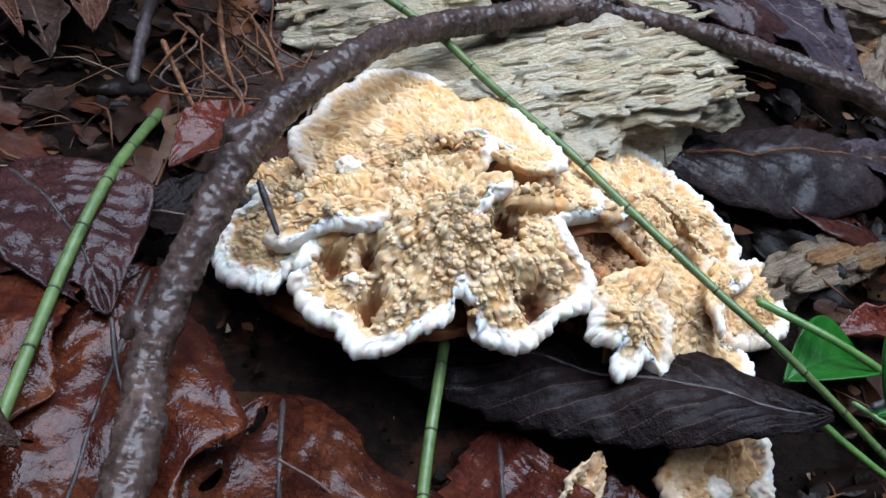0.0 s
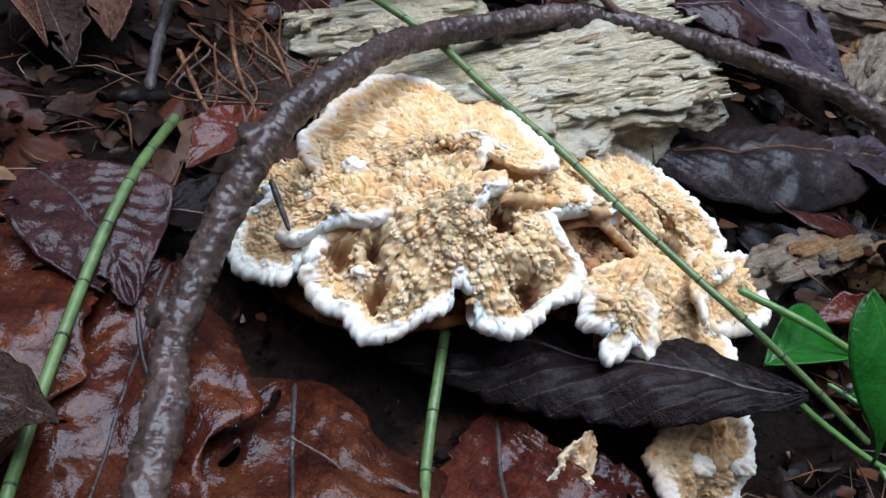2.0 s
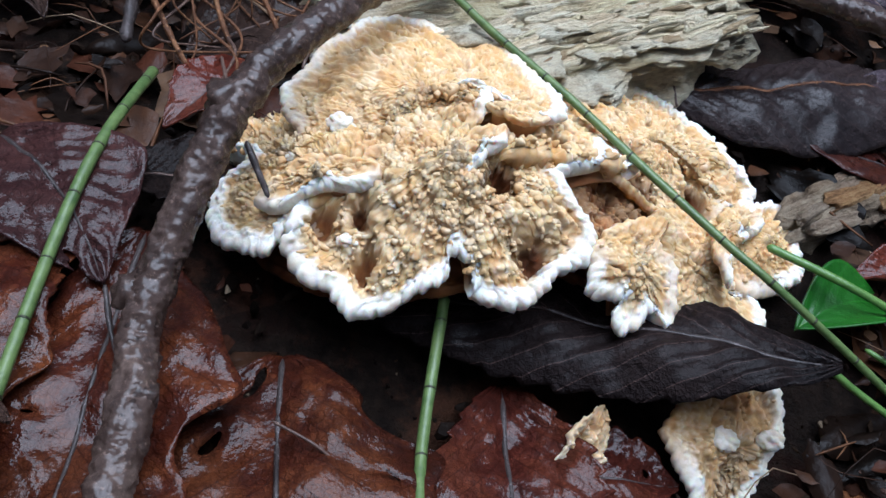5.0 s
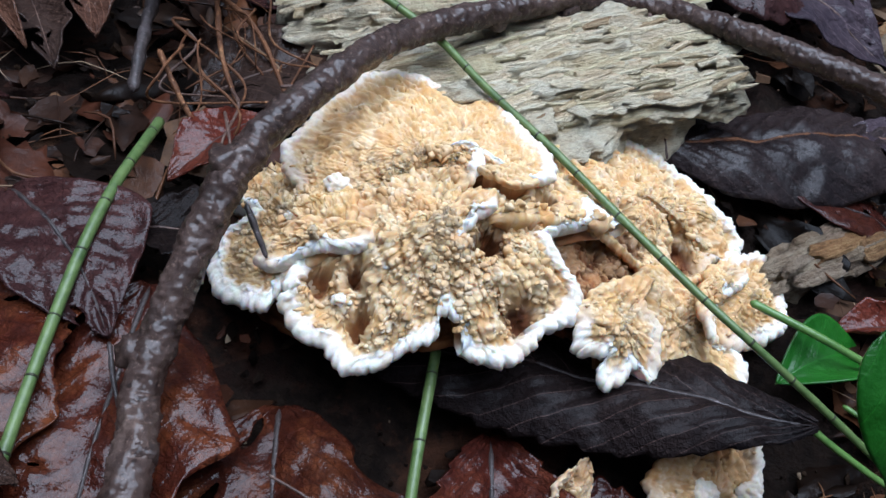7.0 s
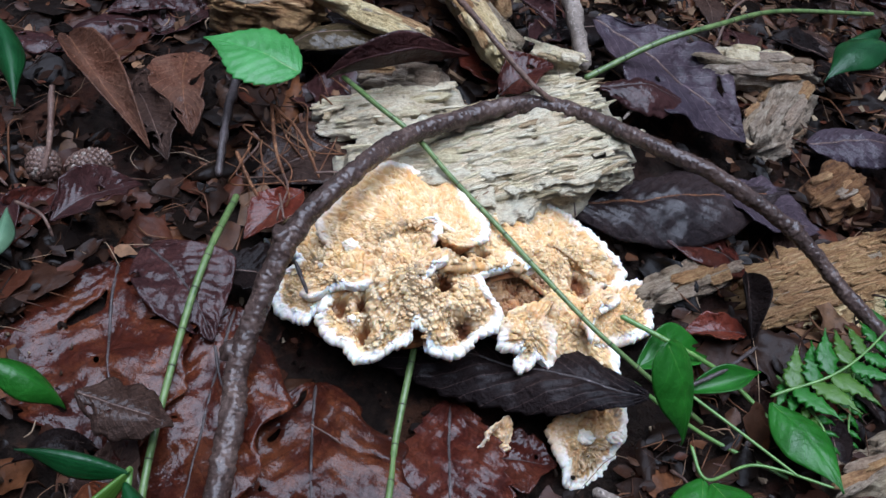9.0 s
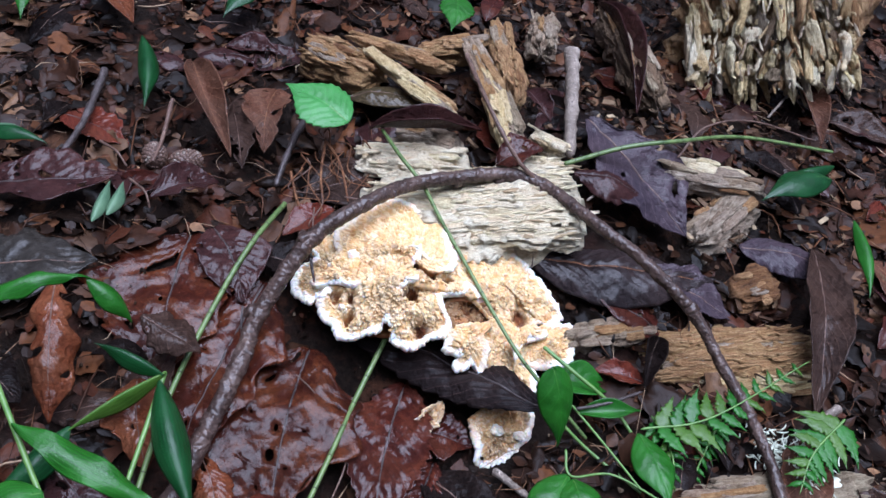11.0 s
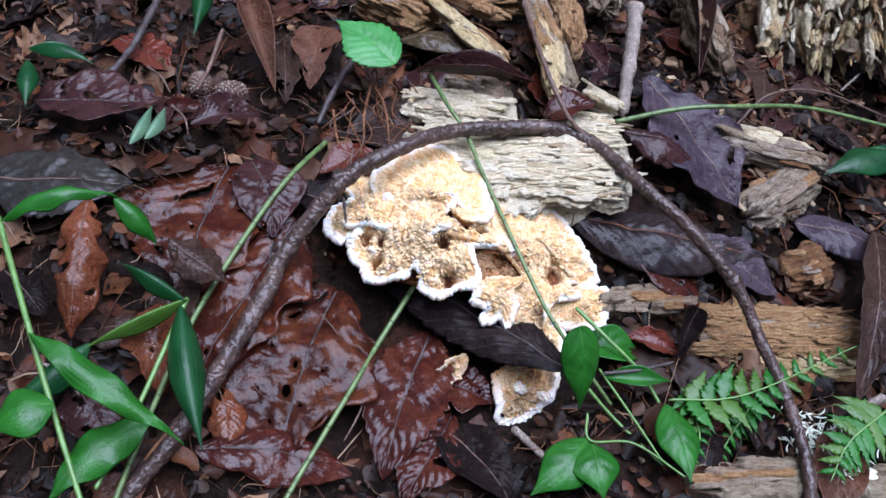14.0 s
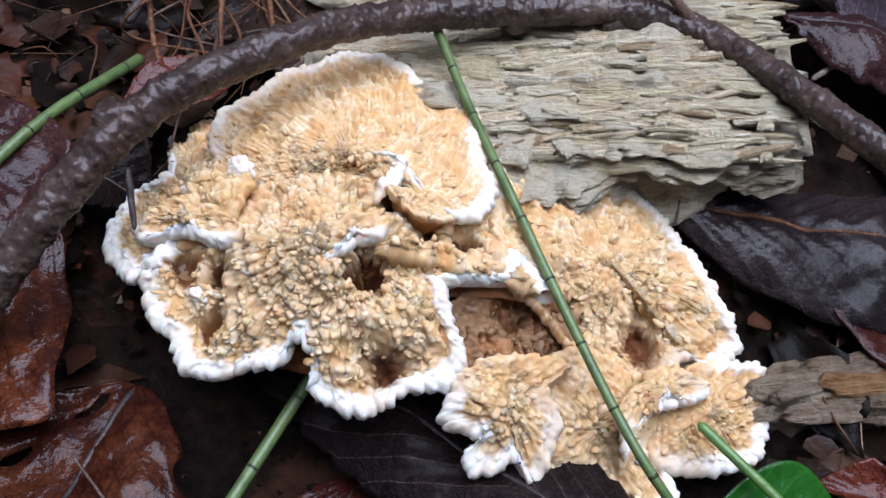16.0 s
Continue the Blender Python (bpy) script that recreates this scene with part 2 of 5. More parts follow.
def wood_material(name, dark, mid, light):
    m, nt, b = material(name, 0.75, 0.35)
    fibre = noise_node(nt, 1.0, 7, 0.75, (110, 800, 800))
    cross = noise_node(nt, 1.0, 4, 0.6, (170, 330, 330))
    blot, grain = noise_node(nt, 110, 7, 0.75), noise_node(nt, 900, 5, 0.7)
    c = ramp(nt, sums(nt, "ADD", sums(nt, "MULTIPLY", fibre, 0.55), sums(nt, "MULTIPLY", blot, 0.45)), [(0.34, dark), (0.48, mid), (0.62, light)])
    c = mix(nt, 0.68, c, ramp(nt, blot, [(0.28, (0.10, 0.06, 0.035)), (0.33, (0.45, 0.34, 0.24)), (0.40, (0.82, 0.75, 0.66)), (0.52, (1, 1, 1))]), "MULTIPLY")
    hair = noise_node(nt, 1.0, 5, 0.7, (150, 2600, 2600))
    c = mix(nt, 0.4, c, ramp(nt, hair, [(0.32, (0.38, 0.30, 0.22)), (0.5, (1, 1, 1))]), "MULTIPLY")
    c = mix(nt, 0.5, c, ramp(nt, cross, [(0.34, (0.25, 0.17, 0.11)), (0.43, (1, 1, 1))]), "MULTIPLY")
    c = mix(nt, sums(nt, "MULTIPLY", ranged(nt, noise_node(nt, 60, 3, 0.6), -0.3, 0.6), 0.25), c, (0.24, 0.22, 0.10))
    info = nt.nodes.new("ShaderNodeObjectInfo")
    c = mix(nt, 1.0, c, ramp(nt, info.outputs["Random"], [(0.0, (0.50, 0.38, 0.28)), (0.12, (0.9, 0.86, 0.74)), (0.35, (1, 1, 1)), (0.6, (0.92, 0.91, 0.78)), (0.7, (1.0, 0.92, 0.84)), (1.0, (1, 1, 1))]), "MULTIPLY")
    nt.links.new(c, b.inputs["Base Color"])
    bump(nt, b, sums(nt, "ADD", sums(nt, "ADD", fibre, sums(nt, "MULTIPLY", cross, 0.5)), sums(nt, "ADD", sums(nt, "MULTIPLY", grain, 0.5), sums(nt, "ADD", sums(nt, "MULTIPLY", hair, 0.6), sums(nt, "MULTIPLY", blot, 1.2)))), 1.0, 0.0026)
    return m


def stem_material(name, dark, light, ring):
    m, nt, b = material(name, 0.4, 0.5)
    n = noise_node(nt, 260, 5, 0.65)
    c = ramp(nt, n, [(0.3, dark), (0.65, light)])
    c = mix(nt, attribute(nt, "ring"), c, ring)
    nt.links.new(c, b.inputs["Base Color"])
    bump(nt, b, noise_node(nt, 1200, 3, 0.6), 0.3, 0.0004)
    return m


def fungus_material(name, subsurface):
    m, nt, b = material(name, 0.7, 0.15, subsurface)
    blot, fine = noise_node(nt, 140, 5, 0.6), noise_node(nt, 1400, 4, 0.7)
    wide = noise_node(nt, 55, 3, 0.5)
    base = ramp(nt, blot, [(0.3, (0.34, 0.175, 0.05)), (0.5, (0.46, 0.285, 0.105)), (0.72, (0.57, 0.42, 0.21))])
    tip = ramp(nt, noise_node(nt, 300, 4, 0.7), [(0.34, (0.56, 0.37, 0.145)), (0.47, (0.67, 0.51, 0.285)), (0.64, (0.77, 0.67, 0.50))])
    c = mix(nt, attribute(nt, "tooth"), base, tip)
    c = mix(nt, sums(nt, "MULTIPLY", ranged(nt, wide, 0.0, 1.0), 0.3), c, (0.52, 0.42, 0.30))
    patchy = ramp(nt, noise_node(nt, 170, 4, 0.65), [(0.46, (0, 0, 0)), (0.62, (0.6, 0.6, 0.6))])
    c = mix(nt, patchy, c, (0.50, 0.265, 0.085))
    geo = nt.nodes.new("ShaderNodeNewGeometry")
    c = mix(nt, 1.0, c, ramp(nt, geo.outputs["Random Per Island"], [(0.0, (0.90, 0.82, 0.70)), (0.35, (0.98, 0.95, 0.91)), (0.7, (1, 1, 1))]), "MULTIPLY")
    # brown mask: brown flesh of some parts, plus painted shade in pits and crevices
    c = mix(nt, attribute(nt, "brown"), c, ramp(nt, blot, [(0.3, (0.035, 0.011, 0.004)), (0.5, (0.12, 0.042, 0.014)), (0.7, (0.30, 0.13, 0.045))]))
    c = mix(nt, attribute(nt, "rim"), c, ramp(nt, fine, [(0.3, (0.64, 0.59, 0.48)), (0.6, (0.76, 0.735, 0.665))]))
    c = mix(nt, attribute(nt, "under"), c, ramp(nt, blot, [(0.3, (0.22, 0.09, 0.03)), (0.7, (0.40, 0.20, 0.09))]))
    nt.links.new(c, b.inputs["Base Color"])
    bump(nt, b, fine, 0.3, 0.0003)
    return m


SOIL = soil_material()
FUNGUS = fungus_material("fungus_flesh", 0.5)
TEETH = fungus_material("fungus_teeth", 0.0)
BARK = bark_material("wet_dark_bark", (0.016, 0.0085, 0.0062), (0.055, 0.033, 0.025), (0.115, 0.078, 0.060), (0.10, 0.22))
TWIG = [
    bark_material("red_brown_twig", (0.035, 0.018, 0.013), (0.12, 0.07, 0.05), (0.2, 0.14, 0.1)),
    bark_material("weathered_twig", (0.08, 0.065, 0.05), (0.22, 0.18, 0.145), (0.38, 0.33, 0.28), (0.5, 0.8)),
    bark_material("dark_wet_twig", (0.015, 0.011, 0.010), (0.05, 0.038, 0.034), (0.12, 0.1, 0.1)),
    bark_material("orange_fibre", (0.05, 0.018, 0.007), (0.155, 0.066, 0.027), (0.29, 0.155, 0.07), (0.5, 0.8)),
]
WOOD = [
    wood_material("pale_rotten_wood", (0.54, 0.42, 0.25), (0.88, 0.78, 0.55), (0.93, 0.88, 0.68)),
    wood_material("grey_rotten_wood", (0.09, 0.066, 0.046), (0.33, 0.26, 0.19), (0.56, 0.48, 0.37)),
    wood_material("yellow_rotten_wood", (0.10, 0.050, 0.020), (0.38, 0.22, 0.095), (0.58, 0.40, 0.20)),
    wood_material("straw_yellow_wood", (0.34, 0.23, 0.10), (0.70, 0.56, 0.30), (0.86, 0.76, 0.50)),
]
STEM_GREEN = stem_material("green_stem", (0.035, 0.070, 0.016), (0.115, 0.165, 0.050), (0.03, 0.025, 0.015))
STEM_PALE = stem_material("pale_green_stem", (0.055, 0.125, 0.022), (0.11, 0.20, 0.045), (0.10, 0.16, 0.04))
JOINT = bark_material("stem_joint", (0.012, 0.014, 0.006), (0.035, 0.04, 0.015), (0.07, 0.09, 0.03))
LICHEN = stem_material("pale_lichen", (0.42, 0.45, 0.34), (0.66, 0.70, 0.58), (0.4, 0.42, 0.3))
LEAF_CACHE = {}


def cached(fn, *key):
    if (fn, key) not in LEAF_CACHE:
        LEAF_CACHE[(fn, key)] = fn(*key)
    return LEAF_CACHE[(fn, key)]


# ---- mesh helpers ----
def mesh_object(name, verts, faces, mat, parent=None, label="", uv=None, attrs=None, origin=None):
    me = bpy.data.meshes.new(name)
    verts = np.asarray(verts, float)
    o = Vector(origin) if origin is not None else Vector((0, 0, 0))
    me.from_pydata((verts - np.array(o)).tolist(), [], faces)
    me.materials.append(mat)
    me.polygons.foreach_set("use_smooth", [True] * len(me.polygons))
    if uv is not None:
        layer = me.uv_layers.new(name="leaf")
        idx = np.empty(len(me.loops), int)
        me.loops.foreach_get("vertex_index", idx)
        layer.data.foreach_set("uv", np.asarray(uv, float)[idx].ravel())
    for k, values in (attrs or {}).items():
        a = me.attributes.new(k, "FLOAT", "POINT")
        a.data.foreach_set("value", np.asarray(values, np.float32))
    me.update()
    ob = new(name, me)
    ob.location = o
    if parent is not None:
        ob.parent = parent
        ob.matrix_parent_inverse = Matrix.Identity(4)
        up = parent.location + (parent.parent.location if parent.parent else Vector((0, 0, 0)))
        ob.location = o - up
    if label:
        ob["label"] = label
    return ob


def grid_faces(nu, nv, wrap=False):
    out = []
    for i in range(nu - 1):
        for j in range(nv if wrap else nv - 1):
            a, b = i * nv + j, i * nv + (j + 1) % nv
            out.append((a, b, b + nv, a + nv))
    return out


def spline(points, step, closed=False):
    """Points of a Catmull-Rom curve through the given ones, about a step apart, and their place along the row of given points."""
    p = np.asarray(points, float)
    n = len(p)
    out, where = [], []
    for i in range(n if closed else n - 1):
        if closed:
            a, b, c, d = p[(i - 1) % n], p[i], p[(i + 1) % n], p[(i + 2) % n]
        else:
            b, c = p[i], p[i + 1]
            a = p[i - 1] if i else 2 * b - c
            d = p[i + 2] if i + 2 < n else 2 * c - b
        k = max(2, int(np.linalg.norm(c[:3] - b[:3]) / step))
        for t in np.arange(k) / k:
            out.append(0.5 * (2 * b + (c - a) * t + (2 * a - 5 * b + 4 * c - d) * t * t + (3 * b - a - 3 * c + d) * t ** 3))
            where.append(i + t)
    if not closed:
        out.append(p[-1])
        where.append(n - 1.0)
    return np.array(out), np.array(where)


def tube(points, radius, step, seg, rough=0.0, scale=1.0, ring_every=0.0, ring_width=0.9):
    """A tapering round bar along a curve, in metres: vertices, faces and the mask of its dark rings."""
    c, where = spline(points, step)
    n = len(c)
    r = np.interp(where, np.arange(len(points)), radius) if hasattr(radius, "__len__") else np.full(n, radius)
    dist = np.concatenate([[0], np.cumsum(np.linalg.norm(np.diff(c, axis=0), axis=1))])
    verts, ring = [], []
    tang = np.gradient(c, axis=0)
    side = np.cross(tang[0], (0.3, 0.2, 1.0))
    for i in range(n):
        t = tang[i] / np.linalg.norm(tang[i])
        side = side - t * side.dot(t)
        side /= np.linalg.norm(side)
        other = np.cross(t, side)
        k = 0.0
        if ring_every:
            d = (dist[i] + 0.4 * ring_every) % ring_every
            k = max(0.0, 1 - abs(d - 0.5 * ring_every) / ring_width)
        taper = 1.0 if 0 < i < n - 1 else 0.35
        for j in range(seg):
            a = 2 * math.pi * j / seg
            dirn = side * math.cos(a) + other * math.sin(a)
            rr = r[i] * (1 + 0.18 * k) * taper
            if rough:
                q = Vector(c[i] + dirn * r[i]) * scale
                rr *= 1 + rough * (0.6 * noise.fractal(q, 0.7, 2.0, 4) + 0.35 * noise.fractal(q * 3.3, 0.6, 2.0, 3))
            verts.append(c[i] + dirn * rr)
            ring.append(k)
    faces = grid_faces(n, seg, True)
    faces.append(tuple(range(seg - 1, -1, -1)))
    faces.append(tuple((n - 1) * seg + j for j in range(seg)))
    return np.array(verts), faces, ring


def leaf_mesh(base, tip, width, arch, curl, serrate, ragged, holes, wave, shape, veins, seed, nu=56, nv=25, crumple=True, lobed=0.0, pleats=1.0, lobes=3.3):
    """A leaf blade between two points, in mm: vertices, faces, uv and the midrib's line."""
    rng = random.Random(seed)
    base, tip = np.array(base, float), np.array(tip, float)
    axis = tip - base
    length = np.linalg.norm(axis)
    a = axis / length
    side = np.cross((0, 0, 1), a)
    side /= np.linalg.norm(side)
    up = np.cross(a, side)
    bend = rng.uniform(-0.06, 0.06)
    sd = seed * 7.31
    skew = 0.0
    verts, uv, rib = [], [], []
    for i in range(nu):
        u = i / (nu - 1)
        prof = max(0.02, math.sin(math.pi * min(1.0, u ** shape * 0.985 + 0.012)) ** (0.75 if crumple else 0.95))
        if u > 0.5:
            prof *= 1 - (0.4 if crumple else 0.72) * ((u - 0.5) / 0.5) ** 1.4
        if crumple:
            skew = 0.13 * noise.fractal(Vector((u * 2.6 + sd, 1.7, sd)), 0.8, 2.0, 3)
        for j in range(nv):
            v = -1 + 2 * j / (nv - 1)
            w = 0.5 * width * prof * (1 + (1 if v > 0 else -1) * skew)
            edge = abs(v) ** 6
            saw = (u * 15 * (1 if length > 40 else 0.7)) % 1.0
            w *= 1 - serrate * 0.16 * edge * (1 - saw)
            if lobed:
                dent = abs((u * lobes + 0.25 * (v > 0) + 0.1 * seed) % 1.0 - 0.5) * 2
                w *= 1 - lobed * edge ** 0.5 * (dent ** 1.5) * (0.7 + 0.6 * math.sin(u * 9 + seed))
            if ragged:
                w *= 1 + ragged * 0.55 * abs(v) ** 3 * noise.fractal(Vector((u * 5 + sd, (1 if v > 0 else -1) * 3 + v * 0.5, sd)), 0.7, 2.0, 4)
            pleat = 0.0
            if veins > 0:
                pleat = pleats * (0.008 if crumple and width > 30 else 0.014) * width * abs(math.sin(math.pi * (u - abs(v) * 0.275) * veins)) * (1 - abs(v) ** 4) * min(1, 6 * abs(v))
            q = Vector((u * length / 14 + sd, v * w / 14, sd))
            z = arch * 4 * u * (1 - u) + curl * v * v * prof + pleat + (0.085 if crumple else 0.03) * min(width, 26) * noise.fractal(q, 1.0, 2.0, 4)
            z += wave * math.sin(u * 19 + sd) * abs(v) ** 2 + 0.03 * width * abs(v) - 0.03 * width
            p = base + a * (u * length) + side * (v * w + bend * length * math.sin(math.pi * u)) + up * z
            verts.append(p * MM)
            uv.append((u, 0.5 + 0.5 * v))
            if j == nv // 2:
                rib.append(p * MM)
    faces = []
    for f in grid_faces(nu, nv):
        if holes or ragged > 0.5:
            c = sum(np.array(uv[k]) for k in f) / 4
            h = noise.fractal(Vector((c[0] * length / 7 + sd, (c[1] - 0.5) * width / 7, sd * 2)), 0.8, 2.0, 3)
            if h > 0.75 - 0.45 * max(holes, 0.45 * (ragged > 0.5)) and abs(c[1] - 0.5) > 0.03:
                continue
        faces.append(f)
    verts = np.array(verts)
    if len(faces) < (nu - 1) * (nv - 1):
        count, near = {}, {}
        for f in faces:
            for k in range(4):
                e = tuple(sorted((f[k], f[(k + 1) % 4])))
                count[e] = count.get(e, 0) + 1
        for (p, q), n in count.items():
            if n == 1:
                near.setdefault(p, []).append(q)
                near.setdefault(q, []).append(p)
        for _ in range(4):
            moved = {k: 0.4 * verts[k] + 0.6 * np.mean(verts[w], axis=0) for k, w in near.items()}
            for k, p in moved.items():
                verts[k] = p
    return verts, faces, uv, np.array(rib)


def add_thickness(ob, t):
    s = ob.modifiers.new("thickness", "SOLIDIFY")
    s.thickness, s.offset = t, 0.0


LARGE_LEAVES = []


def under_large_leaf(x, y):
    """Whether a large leaf lies over this place."""
    for a, b, w in LARGE_LEAVES:
        d = b - a
        q = np.array((x, y)) - (a + b) / 2
        ln = np.linalg.norm(d)
        d = d / ln
        if (q.dot(d) / (0.46 * ln)) ** 2 + ((q[0] * d[1] - q[1] * d[0]) / (0.44 * w)) ** 2 < 1:
            return True
    return False


def dead_leaf(base, tip, width, label, hue=0, arch=3, curl=2, serrate=0.0, ragged=0.0, holes=0.0, veins=11, seed=0, size=(66, 31), lobed=0.0, rib=None, pleats=1.0):
    if size[0] > 40:
        LARGE_LEAVES.append((np.array(base[:2]) * MM, np.array(tip[:2]) * MM, width * MM))
    v, f, uv, line = leaf_mesh(base, tip, width, arch, curl, serrate, ragged, holes, 0.0, 1.0, veins, seed, *size, lobed=lobed, pleats=pleats)
    mid = v.mean(axis=0)
    ob = mesh_object("dead_leaf", v, f, cached(dead_leaf_material, hue, veins), None, uv=uv, origin=mid)
    add_thickness(ob, 0.35 * MM)
    tagged(ob, label, "leaf", "dead leaves on the forest floor")
    rv, rf, ring = tube(line[::4] + np.array((0, 0, 0.1 * MM)), np.linspace(0.55, 0.15, len(line[::4])) * MM * min(1.0, width / 28), 2 * MM, 6)
    mesh_object("midrib", rv, rf, TWIG[rib if rib is not None else 3 if hue in (6, 10) else 2 if hue in (0, 1, 2, 5, 11) else 0], ob, attrs={"ring": ring})
    return ob


def green_leaf(base, tip, width, label, hue=0, arch=3, curl=-3, serrate=0.0, veins=9, wave=0.0, shape=0.9, seed=0, plant=None):
    v, f, uv, rib = leaf_mesh(base, tip, width, arch, curl, serrate, 0.0, 0.0, wave, shape, max(veins, 0), seed, 56, 25, False)
    mid = v.mean(axis=0)
    ob = mesh_object("leaf" if plant else "green_leaf", v, f, cached(green_leaf_material, hue, veins), plant, label, uv=uv, origin=mid)
    add_thickness(ob, 0.3 * MM)
    if plant is None:
        tagged(ob, label, "leaf", "living green leaves")
    rv, rf, ring = tube(rib[::4] - np.array((0, 0, 0.1 * MM)), np.linspace(0.45, 0.12, len(rib[::4])) * MM * min(1.0, width / 20), 2 * MM, 6)
    mesh_object("midrib", rv, rf, STEM_PALE, ob, attrs={"ring": [0.0] * len(ring)})
    return ob


def stem(name, points, radius, label, plant=None):
    """A green stem with its joints as parts; plant: the plant that it belongs to."""
    pts = np.array(points) * MM
    pale = name != "jointed_plant"
    if plant is None:
        plant = new(name)
        plant.location = Vector(pts[-1])
        tagged(plant, label, "wild plant", "green plants among the litter")
    v, f, ring = tube(pts, np.linspace(radius, 0.8 * radius, len(pts)) * MM, 0.6 * MM, 10, 0.06, 300)
    mesh_object("stem", v, f, STEM_PALE if pale else STEM_GREEN, plant, attrs={"ring": ring}, origin=v.mean(axis=0))
    if not pale:
        c, _ = spline(pts, 0.5 * MM)
        for i in range(9, len(c) - 4, 17 + int(7 * random.random())):
            r = radius * MM * (1.12 - 0.2 * i / len(c))
            h = 0.3 * (c[i + 1] - c[i])
            nv, nf, nr = tube([c[i] - 1.5 * h, c[i] - h, c[i] + h, c[i] + 1.5 * h], [0.7 * r, r * 0.95, r * 0.95, 0.7 * r], 0.3 * MM, 10, 0.12, 900)
            mesh_object("joint", nv, nf, JOINT, plant, origin=c[i])
    return plant


def twig(name, points, radius, label, hue=0):
    pts = np.array(points) * MM
    v, f, ring = tube(pts, np.linspace(radius, 0.7 * radius, len(pts)) * MM, max(0.5, 0.5 * radius) * MM, 10, 0.45, 220)
    ob = mesh_object(name, v, f, TWIG[hue], None, attrs={"ring": ring}, origin=v.mean(axis=0))
    return tagged(ob, label, "twig", "dead twigs and straws")


def fern(name, points, pairs, width, seed=0):
    """A fern frond: a thin rachis with rows of deeply cut leaflets, each a part."""
    rng = random.Random(seed)
    pts = np.array(points) * MM
    v, f, ring = tube(pts, np.linspace(0.5, 0.2, len(pts)) * MM, 1.0 * MM, 6)
    top = mesh_object(name, v, f, STEM_PALE, None, attrs={"ring": [0.0] * len(ring)}, origin=v.mean(axis=0))
    tagged(top, "bright green fern frond with deeply cut leaflets", "fern", "fern fronds")
    c, where = spline(pts, 0.5 * MM)
    tang = np.gradient(c, axis=0)
    for k in range(pairs):
        i = int((0.10 + 0.88 * k / pairs) * (len(c) - 1))
        t = tang[i] / np.linalg.norm(tang[i])
        out = np.cross(t, (0, 0, 1))
        out /= np.linalg.norm(out)
        size = width * (1 - 0.8 * k / pairs) * rng.uniform(0.85, 1.1)
        for s in (-1, 1):
            d = out * s * 0.86 + t * 0.5
            b = c[i] / MM
            e = b + d * size + np.array((0, 0, rng.uniform(-2.5, 0.5)))
            lv, lf, uv, rib = leaf_mesh(b, e, size * 0.5, 0.6, -0.8, 1.0, 0.0, 0.0, 0.3, 0.55, 6, seed * 50 + k * 2 + s, 44, 9, False, 0.62, 1.0, 6.5)
            ob = mesh_object("leaflet", lv, lf, cached(green_leaf_material, 0 if rng.random() < 0.6 else 2, 5), top, uv=uv, origin=b * MM)
            add_thickness(ob, 0.25 * MM)
    return top


def fibre_block(name, length, width, height, seed, rag=1.0, res=1.0):
    """A split, rotten piece of wood with its fibres along x, in mm: vertices and faces about its base's middle."""
    nx, na = max(20, int(length / (0.55 * res))), max(22, int((width + height) * 2 / (0.6 * res)))
    sd = seed * 3.7
    verts = []
    for i in range(nx):
        u = i / (nx - 1)
        for j in range(na):
            a = 2 * math.pi * j / na
            ca, sa = math.cos(a), math.sin(a)
            k = (abs(ca) ** 4 + abs(sa) ** 4) ** -0.25
            y, z = 0.5 * width * ca * k, 0.5 * height * sa * k
            x = (u - 0.5) * length
            fib = noise.fractal(Vector((x / 30 + sd, y / 2.2, z / 2.2)), 0.9, 2.0, 4)
            lump = noise.fractal(Vector((x / 12, y / 9 + sd, z / 9)), 0.9, 2.0, 4)
            step = math.floor(3 * noise.noise(Vector((x / 16 + sd, y / 5, z / 5 + sd)))) / 3
            hole = max(0.0, noise.noise(Vector((x / 7 + sd, y / 4, z / 4 + 9))) - 0.28)
            g = 1 + rag * (0.16 * fib + 0.17 * lump + 0.13 * step - 0.7 * hole)
            endrag = noise.fractal(Vector((y / 3 + sd, z / 3, 5.0 * (u > 0.5))), 0.9, 2.0, 3)
            x += rag * min(9, 0.12 * length) * endrag * abs(2 * u - 1) ** 4
            g *= 1 - 0.35 * max(0.0, abs(2 * u - 1) - 0.55) * (1 + endrag)
            cap = 0.25 if i in (0, nx - 1) else 1.0
            verts.append((x, y * g * cap, (z * g * cap) + 0.5 * height))
    faces = grid_faces(nx, na, True)
    faces.append(tuple(range(na - 1, -1, -1)))
    faces.append(tuple((nx - 1) * na + j for j in range(na)))
    return np.array(verts), faces


FLAKES = {}


